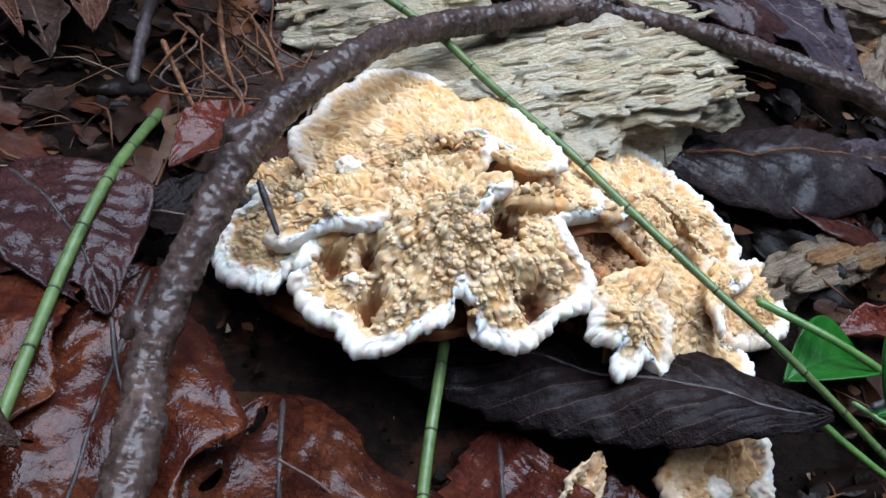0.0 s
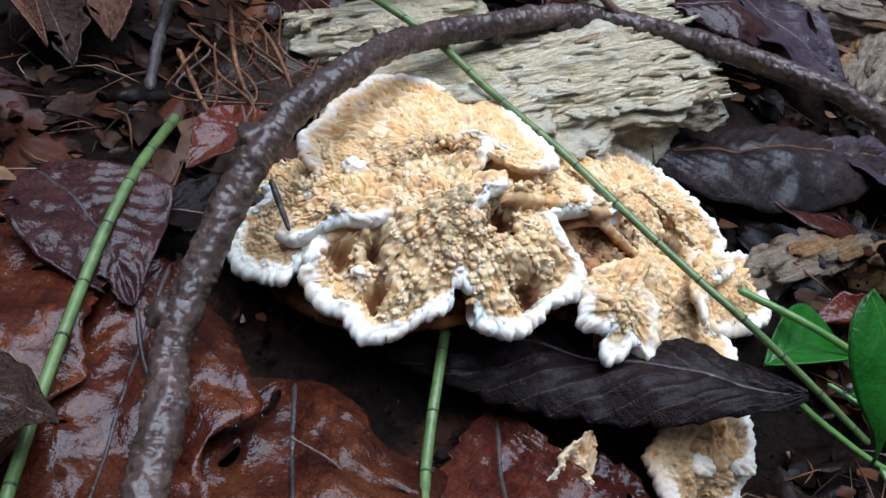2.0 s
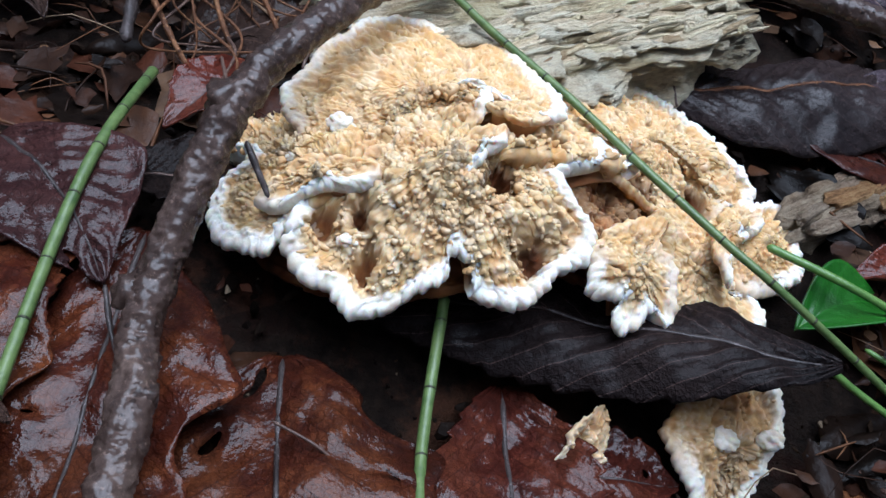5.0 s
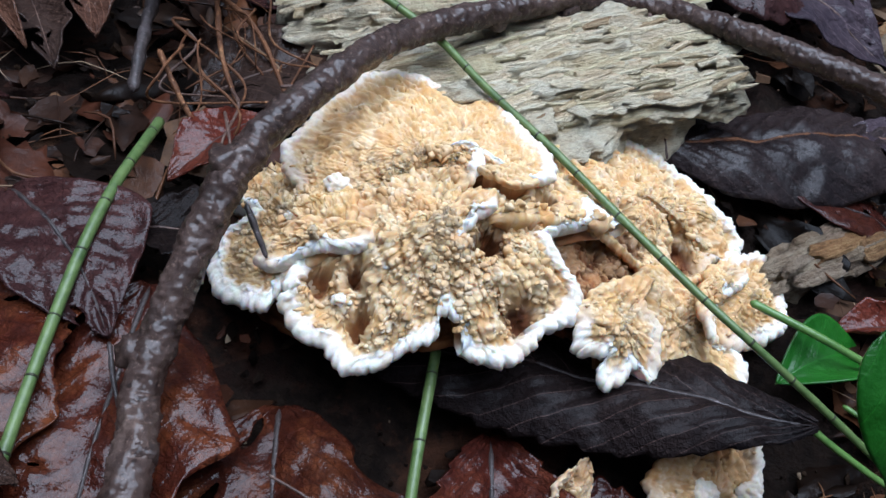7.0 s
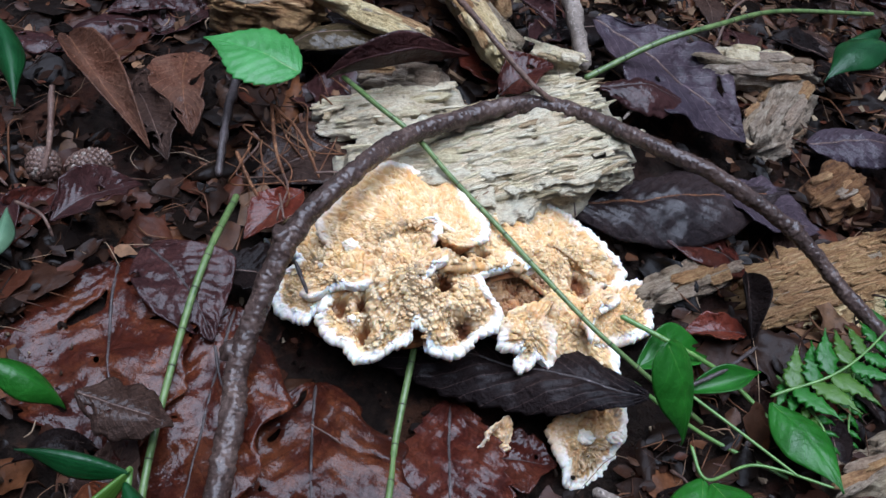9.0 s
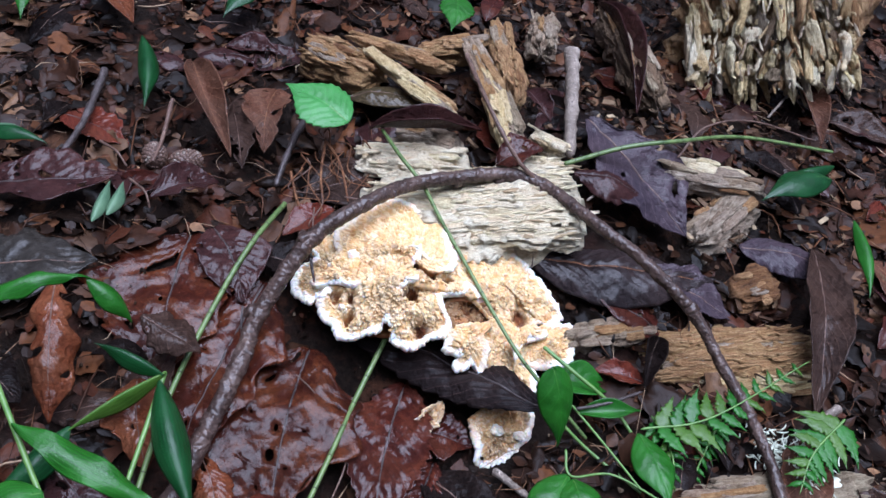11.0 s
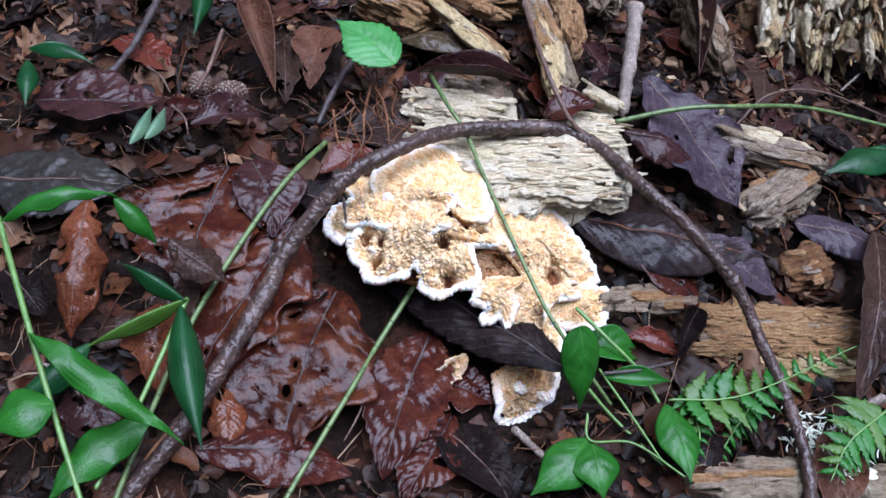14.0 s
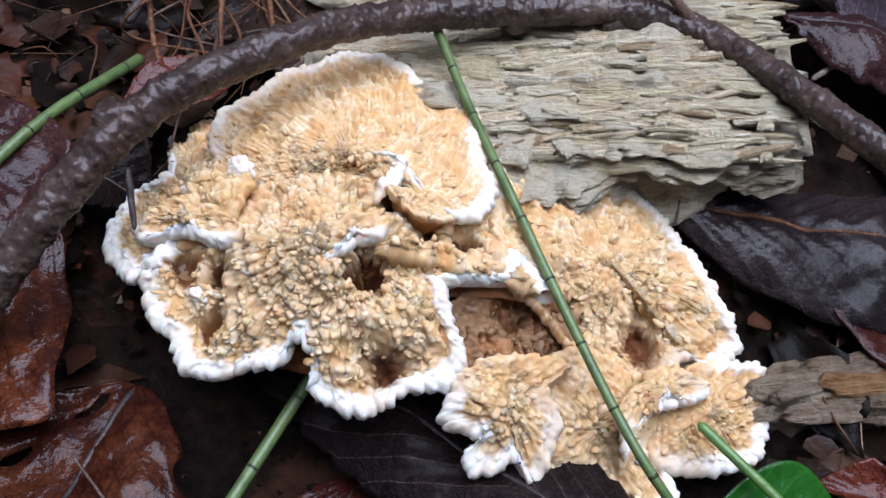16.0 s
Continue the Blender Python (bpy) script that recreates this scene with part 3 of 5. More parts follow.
def flake_mesh(hue, kind):
    """A thin broken plate of rotten wood, shared by all flakes of one kind."""
    if (hue, kind) not in FLAKES:
        rng = random.Random(900 + kind)
        ln, wd = rng.uniform(2.6, 8.5), rng.uniform(0.6, 2.0)
        v, f = [], []
        for i in range(7):
            for j in range(4):
                u, w = i / 3 - 1, j / 1.5 - 1
                rag = 1 + rng.uniform(-0.3, 0.15) * (abs(u) == 1 or abs(w) == 1)
                v.append((u * 0.5 * ln * rag, w * 0.5 * wd * rag, rng.uniform(-0.12, 0.12) + 0.3 * (1 - w * w) - 0.45 * u * u))
        f = grid_faces(7, 4)
        n = len(v)
        v += [(x, y, -0.7) for x, y, _ in v]
        f = f + [tuple(n + k for k in q) for q in f]
        loop = [0, 1, 2, 3, 7, 11, 15, 19, 23, 27, 26, 25, 24, 20, 16, 12, 8, 4]
        f += [(loop[k], loop[(k + 1) % 18], n + loop[(k + 1) % 18], n + loop[k]) for k in range(18)]
        me = bpy.data.meshes.new("flake")
        me.from_pydata([[c * MM for c in p] for p in v], [], f)
        me.materials.append(WOOD[hue])
        me.update()
        FLAKES[(hue, kind)] = me
    return FLAKES[(hue, kind)]


def wood_chunk(a, b, width, label, z=14, hue=0, seed=0, flakes=0):
    a, b = np.array(a, float), np.array(b, float)
    d = b - a
    v, f = fibre_block("wood_chunk", np.linalg.norm(d), width, z, seed, 1.5, 0.95 if seed == 1 else 1.3)
    ob = mesh_object("wood_chunk", v * MM, f, WOOD[hue])
    mid = (a + b) / 2
    top = mid[2]
    ob.matrix_world = Matrix.Translation(Vector((mid[0], mid[1], top - 0.8 * z)) * MM) @ Matrix.Rotation(math.atan2(d[1], d[0]), 4, "Z") @ Matrix.Rotation(-math.atan2(d[2], np.hypot(d[0], d[1])), 4, "Y")
    rng = random.Random(seed)
    ln = np.linalg.norm(d)
    for k in range(int(4 + ln / 6)):
        sl, sw = ln * rng.uniform(0.18, 0.5), rng.uniform(2.0, 5.5)
        v, f = fibre_block("splinter", sl, sw, rng.uniform(1.6, 3.4), seed * 20 + k, 1.5, 2.0)
        s = mesh_object("splinter", v * MM, f, WOOD[hue if hue == 0 else rng.choices((hue, 1, 2), (4, 1.5, 1.5))[0]], ob)
        x, y = rng.uniform(-0.5, 0.5) * (ln - 0.6 * sl), rng.uniform(-0.46, 0.46) * width
        hgt = z * (0.93 - 0.5 * max(0.0, abs(y) / (0.5 * width) - 0.55))
        s.matrix_local = Matrix.Translation(Vector((x, y, hgt - 1.0)) * MM) @ Matrix.Rotation(rng.gauss(0, 0.06), 4, "Z") @ Matrix.Rotation(-2 * y / width * 0.7, 4, "X")
    for k in range(flakes):
        s = new("flake", flake_mesh(hue, k % 9))
        s.parent = ob
        x, y = rng.uniform(-0.47, 0.47) * ln, rng.uniform(-0.46, 0.46) * width
        hgt = z * (0.99 - 0.35 * max(0.0, abs(y) / (0.5 * width) - 0.6)) + rng.uniform(-0.3, 1.1)
        s.matrix_local = Matrix.Translation(Vector((x, y, hgt)) * MM) @ Euler((rng.gauss(0, 0.2) - y / width * 0.5, rng.gauss(0, 0.1), rng.gauss(0, 0.13))).to_matrix().to_4x4() @ Matrix.Diagonal((rng.uniform(0.8, 1.7), rng.uniform(0.8, 1.4), 1, 1))
    return tagged(ob, label, "rotten wood", "rotten wood pieces")


# ---- ground ----
def build_ground():
    n = 210
    s = np.linspace(-1, 1, n)
    k = np.sinh(s * 7.6) / np.sinh(7.6) * 60.0
    verts = []
    for y in k + 0.06:
        for x in k - 0.02:
            d = math.hypot(x, y)
            z = ground_height(x, y)
            if d < 1.5:
                z += 0.0025 * noise.fractal(Vector((x * 45, y * 45, 0)), 0.8, 2.0, 5)
            z += min(0.6, 0.05 * max(0.0, d - 0.6)) * noise.noise(Vector((x * 0.5, y * 0.5, 3)))
            verts.append((x, y, z - 0.002))
    ob = mesh_object("ground", verts, grid_faces(n, n), SOIL)
    tagged(ob, "dark wet forest soil under leaf litter", "ground", kind="structure")


build_ground()

# ---- the fungus ----
fungus = new("bracket_fungus")
fungus.location = (0, 0.025, -0.01)
tagged(fungus, "ochre toothed bracket fungus with thick wavy white margins", "fungus")


def knob(q):
    """The height at q of a field of round knobs of uneven height."""
    (d, d_next, *_), (at, *_) = noise.voronoi(q)
    own = math.sin(at.x * 12.9898 + at.y * 78.233 + at.z * 37.7) * 43758.5453
    own -= math.floor(own)
    crease = min(1.0, 2.2 * (d_next - d) + 0.15)
    return (0.4 + 0.6 * own) * math.exp(-(d / 0.62) ** 3) * crease * (2 - crease)


def unit_ball():
    bm = bmesh.new()
    bmesh.ops.create_icosphere(bm, subdivisions=2, radius=1.0)
    v = np.array([w.co[:] for w in bm.verts])
    f = np.array([[w.index for w in p.verts] for p in bm.faces])
    bm.free()
    return v, f


BALL = unit_ball()


def teeth(parent, spots, origin, name="teeth"):
    """Blunt rounded teeth on a shelf: place, direction, thickness, length and colour masks of each."""
    bv, bf = BALL
    verts, faces, tooth, rim, brown = [], [], [], [], []
    rng = np.random.default_rng(len(spots))
    for n, (p, d, r, ln, ton, wh, br) in enumerate(spots):
        a = np.cross(d, (0.31, 0.77, 0.55))
        a /= np.linalg.norm(a) + 1e-9
        b = np.cross(d, a)
        q = bv * (1 + 0.10 * rng.standard_normal(len(bv)))[:, None]
        q = q + 0.33 * np.sin(2.2 * bv[:, [1, 2, 0]] + 1.7 * n) * np.array((1.0, 0.8, 0.7))
        fat = r * (1 - 0.12 * bv[:, 2])
        verts.append(p + (q[:, 0] * fat)[:, None] * a + (q[:, 1] * fat)[:, None] * b + (q[:, 2] * ln)[:, None] * d)
        faces.append(bf + len(bv) * n)
        tooth.append(np.clip(0.53 + 0.35 * bv[:, 2] + ton, 0, 1) * (1 - wh))
        rim.append(np.full(len(bv), wh))
        brown.append(np.full(len(bv), br))
    if spots:
        mesh_object(name, np.concatenate(verts) * MM, np.concatenate(faces).tolist(), TEETH, parent, origin=origin,
                    attrs={"tooth": np.concatenate(tooth), "rim": np.concatenate(rim), "under": np.zeros(len(spots) * len(bv)), "brown": np.concatenate(brown)})


def lobe(parent, name, centre, rim, radial=0.5, bulge=0.0, brown=0.0, pits=(), step=0.33, thick=1.45, nubs=1.0):
    """One shelf of the fungus. rim: degrees, distance and rise from the centre in mm, and how white the margin is there."""
    c = np.array(centre)
    pts = [(c[0] + r * math.cos(radians(a)), c[1] + r * math.sin(radians(a)), c[2] + dz, w) for a, r, dz, w in rim]
    edge, _ = spline(pts, step, True)
    n = len(edge)
    out = edge[:, :2] - c[:2]
    out /= np.linalg.norm(out, axis=1)[:, None] + 1e-6
    full = np.clip(edge[:, 3], 0, 1)
    wav = np.array([0.7 * noise.noise(Vector(e[:3]) / 2.4) + 0.75 * noise.noise(Vector(e[:3]) / 0.95) for e in edge])
    edge[:, :2] += out * (wav - 0.95 * thick * full)[:, None]
    white = np.array([min(1.0, max(0.0, e[3]) * min(1.0, 0.95 + 0.5 * noise.noise(Vector((e[0] / 3.5, e[1] / 3.5, 9.0))))) for e in edge])
    reach = np.linalg.norm(edge[:, :3] - c, axis=1)
    arc = np.concatenate([[0], np.cumsum(np.linalg.norm(np.diff(edge[:, :3], axis=0), axis=1))])
    k = int(np.percentile(reach, 75) / step)

    def sink(p):
        """Depth of the pits at each point of a row."""
        out_z = np.zeros(len(p))
        for px, py, dep, wid in pits:
            for j in range(len(p)):
                d2 = ((p[j, 0] - px) ** 2 + (p[j, 1] - py) ** 2) / (wid * wid)
                if d2 < 6:
                    out_z[j] += dep * math.exp(-(d2 / (1 + 0.5 * noise.noise(Vector((p[j, 0] / 1.6, p[j, 1] / 1.6, 4.0))))) ** 1.15)
        return out_z

    # the smooth shelf: upper side, rolled margin, under side
    rows = []
    sunk = np.zeros((k + 1, n))
    for i in range(k + 1):
        r0 = i / k
        p = c[:2] + (edge[:, :2] - c[:2]) * r0
        z = c[2] + (edge[:, 2] - c[2]) * r0 ** 1.15 + bulge * (1 - r0 * r0) * min(1.0, 4 * (1 - r0))
        z = z + full * 0.35 * thick * np.exp(-((1 - r0) * reach / 1.4) ** 2)
        sunk[i] = sink(p)
        rows.append(np.column_stack([p, z - sunk[i]]))
    roll = [(0.45, -0.25), (0.8, 0.1), (1.0, 0.6), (0.95, 1.15), (0.6, 1.65), (0.0, 1.9), (-0.8, 2.1)]
    for oo, dd in roll:
        rows.append(np.column_stack([edge[:, :2] + out * (oo * thick), edge[:, 2] - dd * thick * 0.9]))
    for rr, drop in ((0.8, 3.2), (0.5, 6.0), (0.25, 12.0)):
        p = c[:2] + (edge[:, :2] - c[:2]) * rr
        deep = np.max([sink(c[:2] + (edge[:, :2] - c[:2]) * q) for q in (rr, 0.5 * (rr + 1), 0.75 * rr, 0.5 * rr)], axis=0)
        rows.append(np.column_stack([p, c[2] + (edge[:, 2] - c[2]) * rr - drop - deep]))
    grid = np.array(rows)
    du = np.gradient(grid, axis=0)
    dv = np.roll(grid, -1, axis=1) - np.roll(grid, 1, axis=1)
    nrm = np.cross(du, dv)
    nrm /= np.linalg.norm(nrm, axis=2)[:, :, None] + 1e-9
    if nrm[k // 2, :, 2].mean() < 0:
        nrm = -nrm
    verts, tooth, rimm, under, brn = [], [], [], [], []
    shift = Vector(c * 0.37)
    rng = random.Random(int(1000 + 7 * c[0] + 13 * c[1]))
    spots = []
    total = len(rows)
    swell = 2.2 - 1.3 * radial
    for i in range(total):
        r0 = min(1.0, i / k)
        for j in range(n):
            p, m = grid[i, j], nrm[i, j]
            past = i - k
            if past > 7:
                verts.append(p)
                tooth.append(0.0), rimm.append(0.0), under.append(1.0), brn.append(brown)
                continue
            gap = (1 - r0) * reach[j]
            near = max(0.0, 1 - gap / 4.0)
            lump = knob(Vector(p) / (1.15 if near < 0.4 else 0.95) + shift)
            if past > 0:
                margin = white[j] * (1.0 if past < 7 else 0.5)
            else:
                fray = 0.75 * noise.fractal(Vector((p[0] / 1.5, p[1] / 1.5, 2.0)), 0.8, 2.0, 3)
                margin = white[j] * min(1.0, max(0.0, 1.75 - gap + fray))
            g = radial * min(1.0, 0.25 + r0)
            q2 = Vector((r0 * reach[j] / (1.3 + 1.5 * g), arc[j] * (0.35 + 0.65 * r0) / 0.85 + 0.9 * noise.noise(Vector((p[0] / 3, p[1] / 3, 5.0))), 0.3 * noise.noise(Vector((p[0] / 4, p[1] / 4, 0))))) + shift
            t = (1 - g) * lump + g * (knob(q2) if g > 0.05 else 0.0)
            tall = noise.noise(Vector((p[0] / 4, p[1] / 4, 7.0)))
            big = noise.fractal(Vector((p[0] / 5.0, p[1] / 5.0, 1.7)), 0.7, 2.1, 3)
            fade = 1.0 if past <= 0 else max(0.0, 1 - past / 9)
            bead = knob(Vector(p) / 1.0 + shift)
            # crevices between clumps of teeth, drawn out towards the margin on the fanned shelves
            wander = 0.8 * noise.noise(Vector((p[0] / 2.5, p[1] / 2.5, 8.0)))
            round_cut = abs(noise.noise(Vector((p[0] / 3.6 + wander, p[1] / 3.6 - wander, 0.7))))
            long_cut = abs(noise.noise(Vector((r0 * reach[j] / 8.0, arc[j] * (0.35 + 0.65 * r0) / 2.0 + wander, 2.7)) + shift))
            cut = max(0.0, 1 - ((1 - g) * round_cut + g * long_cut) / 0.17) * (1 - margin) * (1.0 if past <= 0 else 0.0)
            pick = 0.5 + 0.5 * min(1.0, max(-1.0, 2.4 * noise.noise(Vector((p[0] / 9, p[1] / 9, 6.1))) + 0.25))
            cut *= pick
            lift = (0.95 + 0.5 * tall) * t * (1 - margin) + swell * big * (1 - near) - 0.35 * (1 - margin) + margin * (0.05 + 0.85 * bead) - (1.5 - 0.9 * g) * cut
            v = p + m * lift * fade
            verts.append(v)
            if name != "base" and past <= 0 and margin < 0.5:
                dens = nubs * (0.75 - 0.55 * g) * (1 - min(1.0, max(0.0, sunk[i, j] - 1.5) / 3)) * (1.0 if near < 0.3 else 0.6)
                dens *= (0.3 + 1.3 * min(1.0, max(0.0, 0.5 + 1.6 * noise.noise(Vector((p[0] / 6, p[1] / 6, 3.3)))))) * (1 - 0.8 * min(1.0, cut))
                if rng.random() < step * step * r0 * dens:
                    o3 = np.array((out[j][0], out[j][1], 0.0))
                    flat = min(1.0, g * 1.5)
                    d = m * (1 if m[2] > -0.3 else -1) * (1 - 0.6 * flat) + 0.8 * flat * o3 + np.array([rng.gauss(0, 0.22) for _ in range(3)])
                    d /= np.linalg.norm(d)
                    size = (0.36 + 0.42 * rng.random() ** 2) * (1 + 0.35 * tall) * (1 - 0.25 * flat)
                    # teeth inside pits get the same painted shade, deeper ones darker
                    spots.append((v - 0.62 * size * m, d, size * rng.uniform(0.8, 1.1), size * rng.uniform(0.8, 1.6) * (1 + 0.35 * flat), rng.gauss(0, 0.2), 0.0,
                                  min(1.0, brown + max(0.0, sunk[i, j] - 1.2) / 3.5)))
            tooth.append(min(1.0, max(0.0, 1.5 * t + 0.05)) * (1 - margin))
            rimm.append(margin)
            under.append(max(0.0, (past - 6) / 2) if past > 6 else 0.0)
            # pit depth and cuts darken the colour too, painting in their shade
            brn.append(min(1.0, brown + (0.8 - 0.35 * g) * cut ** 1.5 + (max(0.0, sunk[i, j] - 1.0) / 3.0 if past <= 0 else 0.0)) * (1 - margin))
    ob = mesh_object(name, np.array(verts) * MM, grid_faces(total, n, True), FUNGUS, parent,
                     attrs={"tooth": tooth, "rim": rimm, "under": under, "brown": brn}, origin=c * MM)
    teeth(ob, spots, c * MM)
    return ob


def white_nub(parent, centre, spread, seed):
    """A small white rounded outgrowth with a beaded surface."""
    bm = bmesh.new()
    bmesh.ops.create_icosphere(bm, subdivisions=4, radius=1.0)
    c = np.array(centre)
    verts = []
    for w in bm.verts:
        q = w.co * (1 + 0.45 * noise.noise(w.co * 1.3 + Vector((seed, 0, 0)))) * spread
        q = Vector((1.5 * q.x, q.y, 0.9 * q.z))
        verts.append(c + np.array(q + w.normal * (0.7 * knob(q / 0.95 + Vector((seed, 3, 1))))))
    faces = [[w.index for w in p.verts] for p in bm.faces]
    bm.free()
    n = len(verts)
    mesh_object("nub", np.array(verts) * MM, faces, FUNGUS, parent, attrs={"tooth": [0.0] * n, "rim": [0.75] * n, "under": [0.0] * n, "brown": [0.0] * n}, origin=c * MM)


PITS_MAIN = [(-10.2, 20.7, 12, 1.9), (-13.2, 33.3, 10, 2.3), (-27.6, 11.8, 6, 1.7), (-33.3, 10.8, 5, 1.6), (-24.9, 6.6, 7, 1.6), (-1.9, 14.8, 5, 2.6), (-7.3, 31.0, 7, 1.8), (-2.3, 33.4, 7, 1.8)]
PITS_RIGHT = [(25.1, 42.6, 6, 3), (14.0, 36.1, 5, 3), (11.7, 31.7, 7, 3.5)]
lobe(fungus, "lobe", (-40.9, 20.1, 12.8), [
    (130, 37.5, -20.3, 1), (141, 29.7, -20.3, 1), (152, 8.8, -4.9, 1), (-173, 11.8, -9.3, 1), (-134, 13.3, -10.7, 1), (-92, 13.1, -7.6, 1),
    (-80, 11.5, -5.2, 1), (-65, 8.9, -1.9, 0), (-24, 9.8, 2.0, 0), (37, 8.2, 3.8, 0), (120, 33.5, -20.3, 0)], radial=0.6, nubs=0.35)
lobe(fungus, "lobe", (-23.6, 34.4, 20.0), [
    (-177, 22.9, -7.0, 0.8), (169, 21.5, -5.5, 0.7), (151, 22.5, -5.0, 0.6), (137, 23.3, -5.0, 0.7), (125, 26.3, -5.5, 0.8), (108, 26.5, -5.5, 0.8),
    (92, 23.2, -5.0, 0.7), (69, 23.6, -4.0, 0.8), (47, 19.9, -2.0, 0.6), (24, 21.5, -2.0, 0.8), (9, 21.9, -0.5, 1), (-2, 20.2, 0.5, 1),
    (-3, 15.3, 1.0, 1), (10, 10.5, 1.5, 1), (17, 6.6, 1.5, 1), (-4, 4.3, -4.0, 0), (-120, 7.8, -7.0, 0), (-143, 15.5, -9.0, 0),
    (-162, 20.6, -7.5, 0.6)], radial=0.85, bulge=-0.5, nubs=0.4, thick=0.95)
lobe(fungus, "lobe", (-16.0, 19.6, 18.9), [
    (-157, 23.0, -7.6, 1), (-148, 25.3, -11.3, 1), (-138, 24.0, -13.1, 1), (-129, 21.6, -13.5, 1), (-117, 20.8, -15.4, 1), (-104, 17.3, -13.6, 1),
    (-96, 14.7, -11.3, 1), (-79, 12.4, -9.4, 1), (-81, 10.5, -7.3, 1), (-71, 10.0, -7.0, 1), (-53, 12.7, -9.0, 1), (-63, 14.3, -11.3, 1),
    (-49, 16.4, -12.6, 1), (-34, 18.5, -12.4, 1), (-19, 19.1, -9.7, 1), (-8, 21.9, -9.3, 1), (3, 22.4, -7.0, 1), (11, 18.5, -3.9, 1),
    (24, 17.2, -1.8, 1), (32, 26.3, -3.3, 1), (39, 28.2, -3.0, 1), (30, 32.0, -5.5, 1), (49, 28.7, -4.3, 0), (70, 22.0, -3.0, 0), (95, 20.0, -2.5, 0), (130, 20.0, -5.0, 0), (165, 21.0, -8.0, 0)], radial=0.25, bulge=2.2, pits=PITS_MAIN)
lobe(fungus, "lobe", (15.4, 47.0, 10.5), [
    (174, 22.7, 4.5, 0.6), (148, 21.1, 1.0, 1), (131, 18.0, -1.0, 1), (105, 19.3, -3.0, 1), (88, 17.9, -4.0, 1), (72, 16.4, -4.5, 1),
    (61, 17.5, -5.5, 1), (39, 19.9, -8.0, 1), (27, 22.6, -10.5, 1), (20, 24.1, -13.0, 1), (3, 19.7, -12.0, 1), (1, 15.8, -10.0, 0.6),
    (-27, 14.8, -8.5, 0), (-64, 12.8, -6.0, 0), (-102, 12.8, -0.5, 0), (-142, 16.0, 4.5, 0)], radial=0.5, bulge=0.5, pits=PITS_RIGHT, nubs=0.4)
lobe(fungus, "lobe", (37.8, 39.8, 0.0), [
    (92, 12.0, -2.0, 1), (74, 17.0, -4.0, 1), (63, 16.6, -5.0, 1), (42, 12.3, -5.0, 1), (13, 10.4, -6.0, 1), (-31, 7.2, -5.0, 1),
    (-94, 8.9, -3.0, 0.6), (-123, 9.5, -1.0, 0), (-169, 6.3, 1.0, 0), (126, 7.4, -0.0, 0)], radial=0.6, bulge=1.0, nubs=0.3)
lobe(fungus, "lobe", (14.3, 19.7, 7.5), [
    (180, 6.4, 3.5, 0), (-146, 8.4, 0.5, 1), (-137, 9.0, -0.9, 1), (-98, 4.2, -2.7, 1), (-108, 7.1, -3.9, 1), (-92, 8.0, -6.2, 1),
    (-65, 6.0, -5.8, 1), (-38, 5.1, -4.7, 1), (-26, 8.7, -7.9, 1), (-7, 7.4, -5.3, 0.5), (31, 6.8, -1.6, 0.6), (61, 5.6, 1.0, 0.2),
    (69, 9.5, 2.1, 0), (127, 5.1, 3.9, 0)], radial=0.4, bulge=1.0, nubs=0.4)
lobe(fungus, "lobe", (25.7, 27.4, 1.9), [
    (167, 9.7, 6.2, 0), (-127, 10.0, -0.5, 0), (-64, 8.8, -6.7, 0.3), (-28, 11.9, -9.6, 0.6), (-15, 16.1, -9.9, 1), (13, 12.6, -6.2, 1),
    (7, 7.1, -4.0, 0.6), (51, 8.5, -1.2, 0), (112, 8.7, 4.0, 0)], radial=0.5, bulge=0.5, nubs=0.4)
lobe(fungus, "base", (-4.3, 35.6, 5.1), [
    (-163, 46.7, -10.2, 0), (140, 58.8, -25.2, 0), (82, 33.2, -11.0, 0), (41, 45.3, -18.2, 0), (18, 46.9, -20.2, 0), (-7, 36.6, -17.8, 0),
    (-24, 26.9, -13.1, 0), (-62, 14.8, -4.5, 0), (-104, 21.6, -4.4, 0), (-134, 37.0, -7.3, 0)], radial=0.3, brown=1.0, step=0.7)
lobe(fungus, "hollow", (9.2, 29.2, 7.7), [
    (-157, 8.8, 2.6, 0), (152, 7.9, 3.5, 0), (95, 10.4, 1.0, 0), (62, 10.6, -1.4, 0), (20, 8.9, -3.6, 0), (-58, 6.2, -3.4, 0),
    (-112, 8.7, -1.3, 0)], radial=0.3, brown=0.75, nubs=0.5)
lobe(fungus, "lobe", (37.3, 5.4, -13.0), [
    (179, 11.0, 2.0, 0), (-135, 8.9, -3.0, 1), (-107, 9.3, -9.0, 1), (-52, 6.4, -8.0, 1), (19, 7.8, -5.0, 1), (43, 12.0, -1.0, 1),
    (72, 15.5, 3.0, 1), (124, 10.0, 4.0, 0)], radial=0.2, brown=0.3, nubs=0.25)
lobe(fungus, "fragment", (12.6, -2.0, -12.0), [
    (-133, 5.8, -2.0, 0.4), (-95, 6.8, -4.0, 0.5), (16, 3.7, -2.0, 0.2), (71, 6.2, 4.0, 0.1), (157, 2.0, 3.0, 0.2)], radial=0.4, brown=0.3, thick=0.7)
lobe(fungus, "lip", (-34.4, 14.1, 16.4), [
    (-163, 9.0, -5.5, 0.5), (-147, 7.1, -4.8, 1), (-134, 2.8, -1.9, 1), (-27, 3.0, -0.2, 1), (-5, 7.2, 1.0, 1), (15, 6.7, 2.4, 0),
    (121, 2.3, 0.6, 0), (-179, 5.9, -2.5, 0)], radial=0.4, bulge=0.5, thick=1.25)
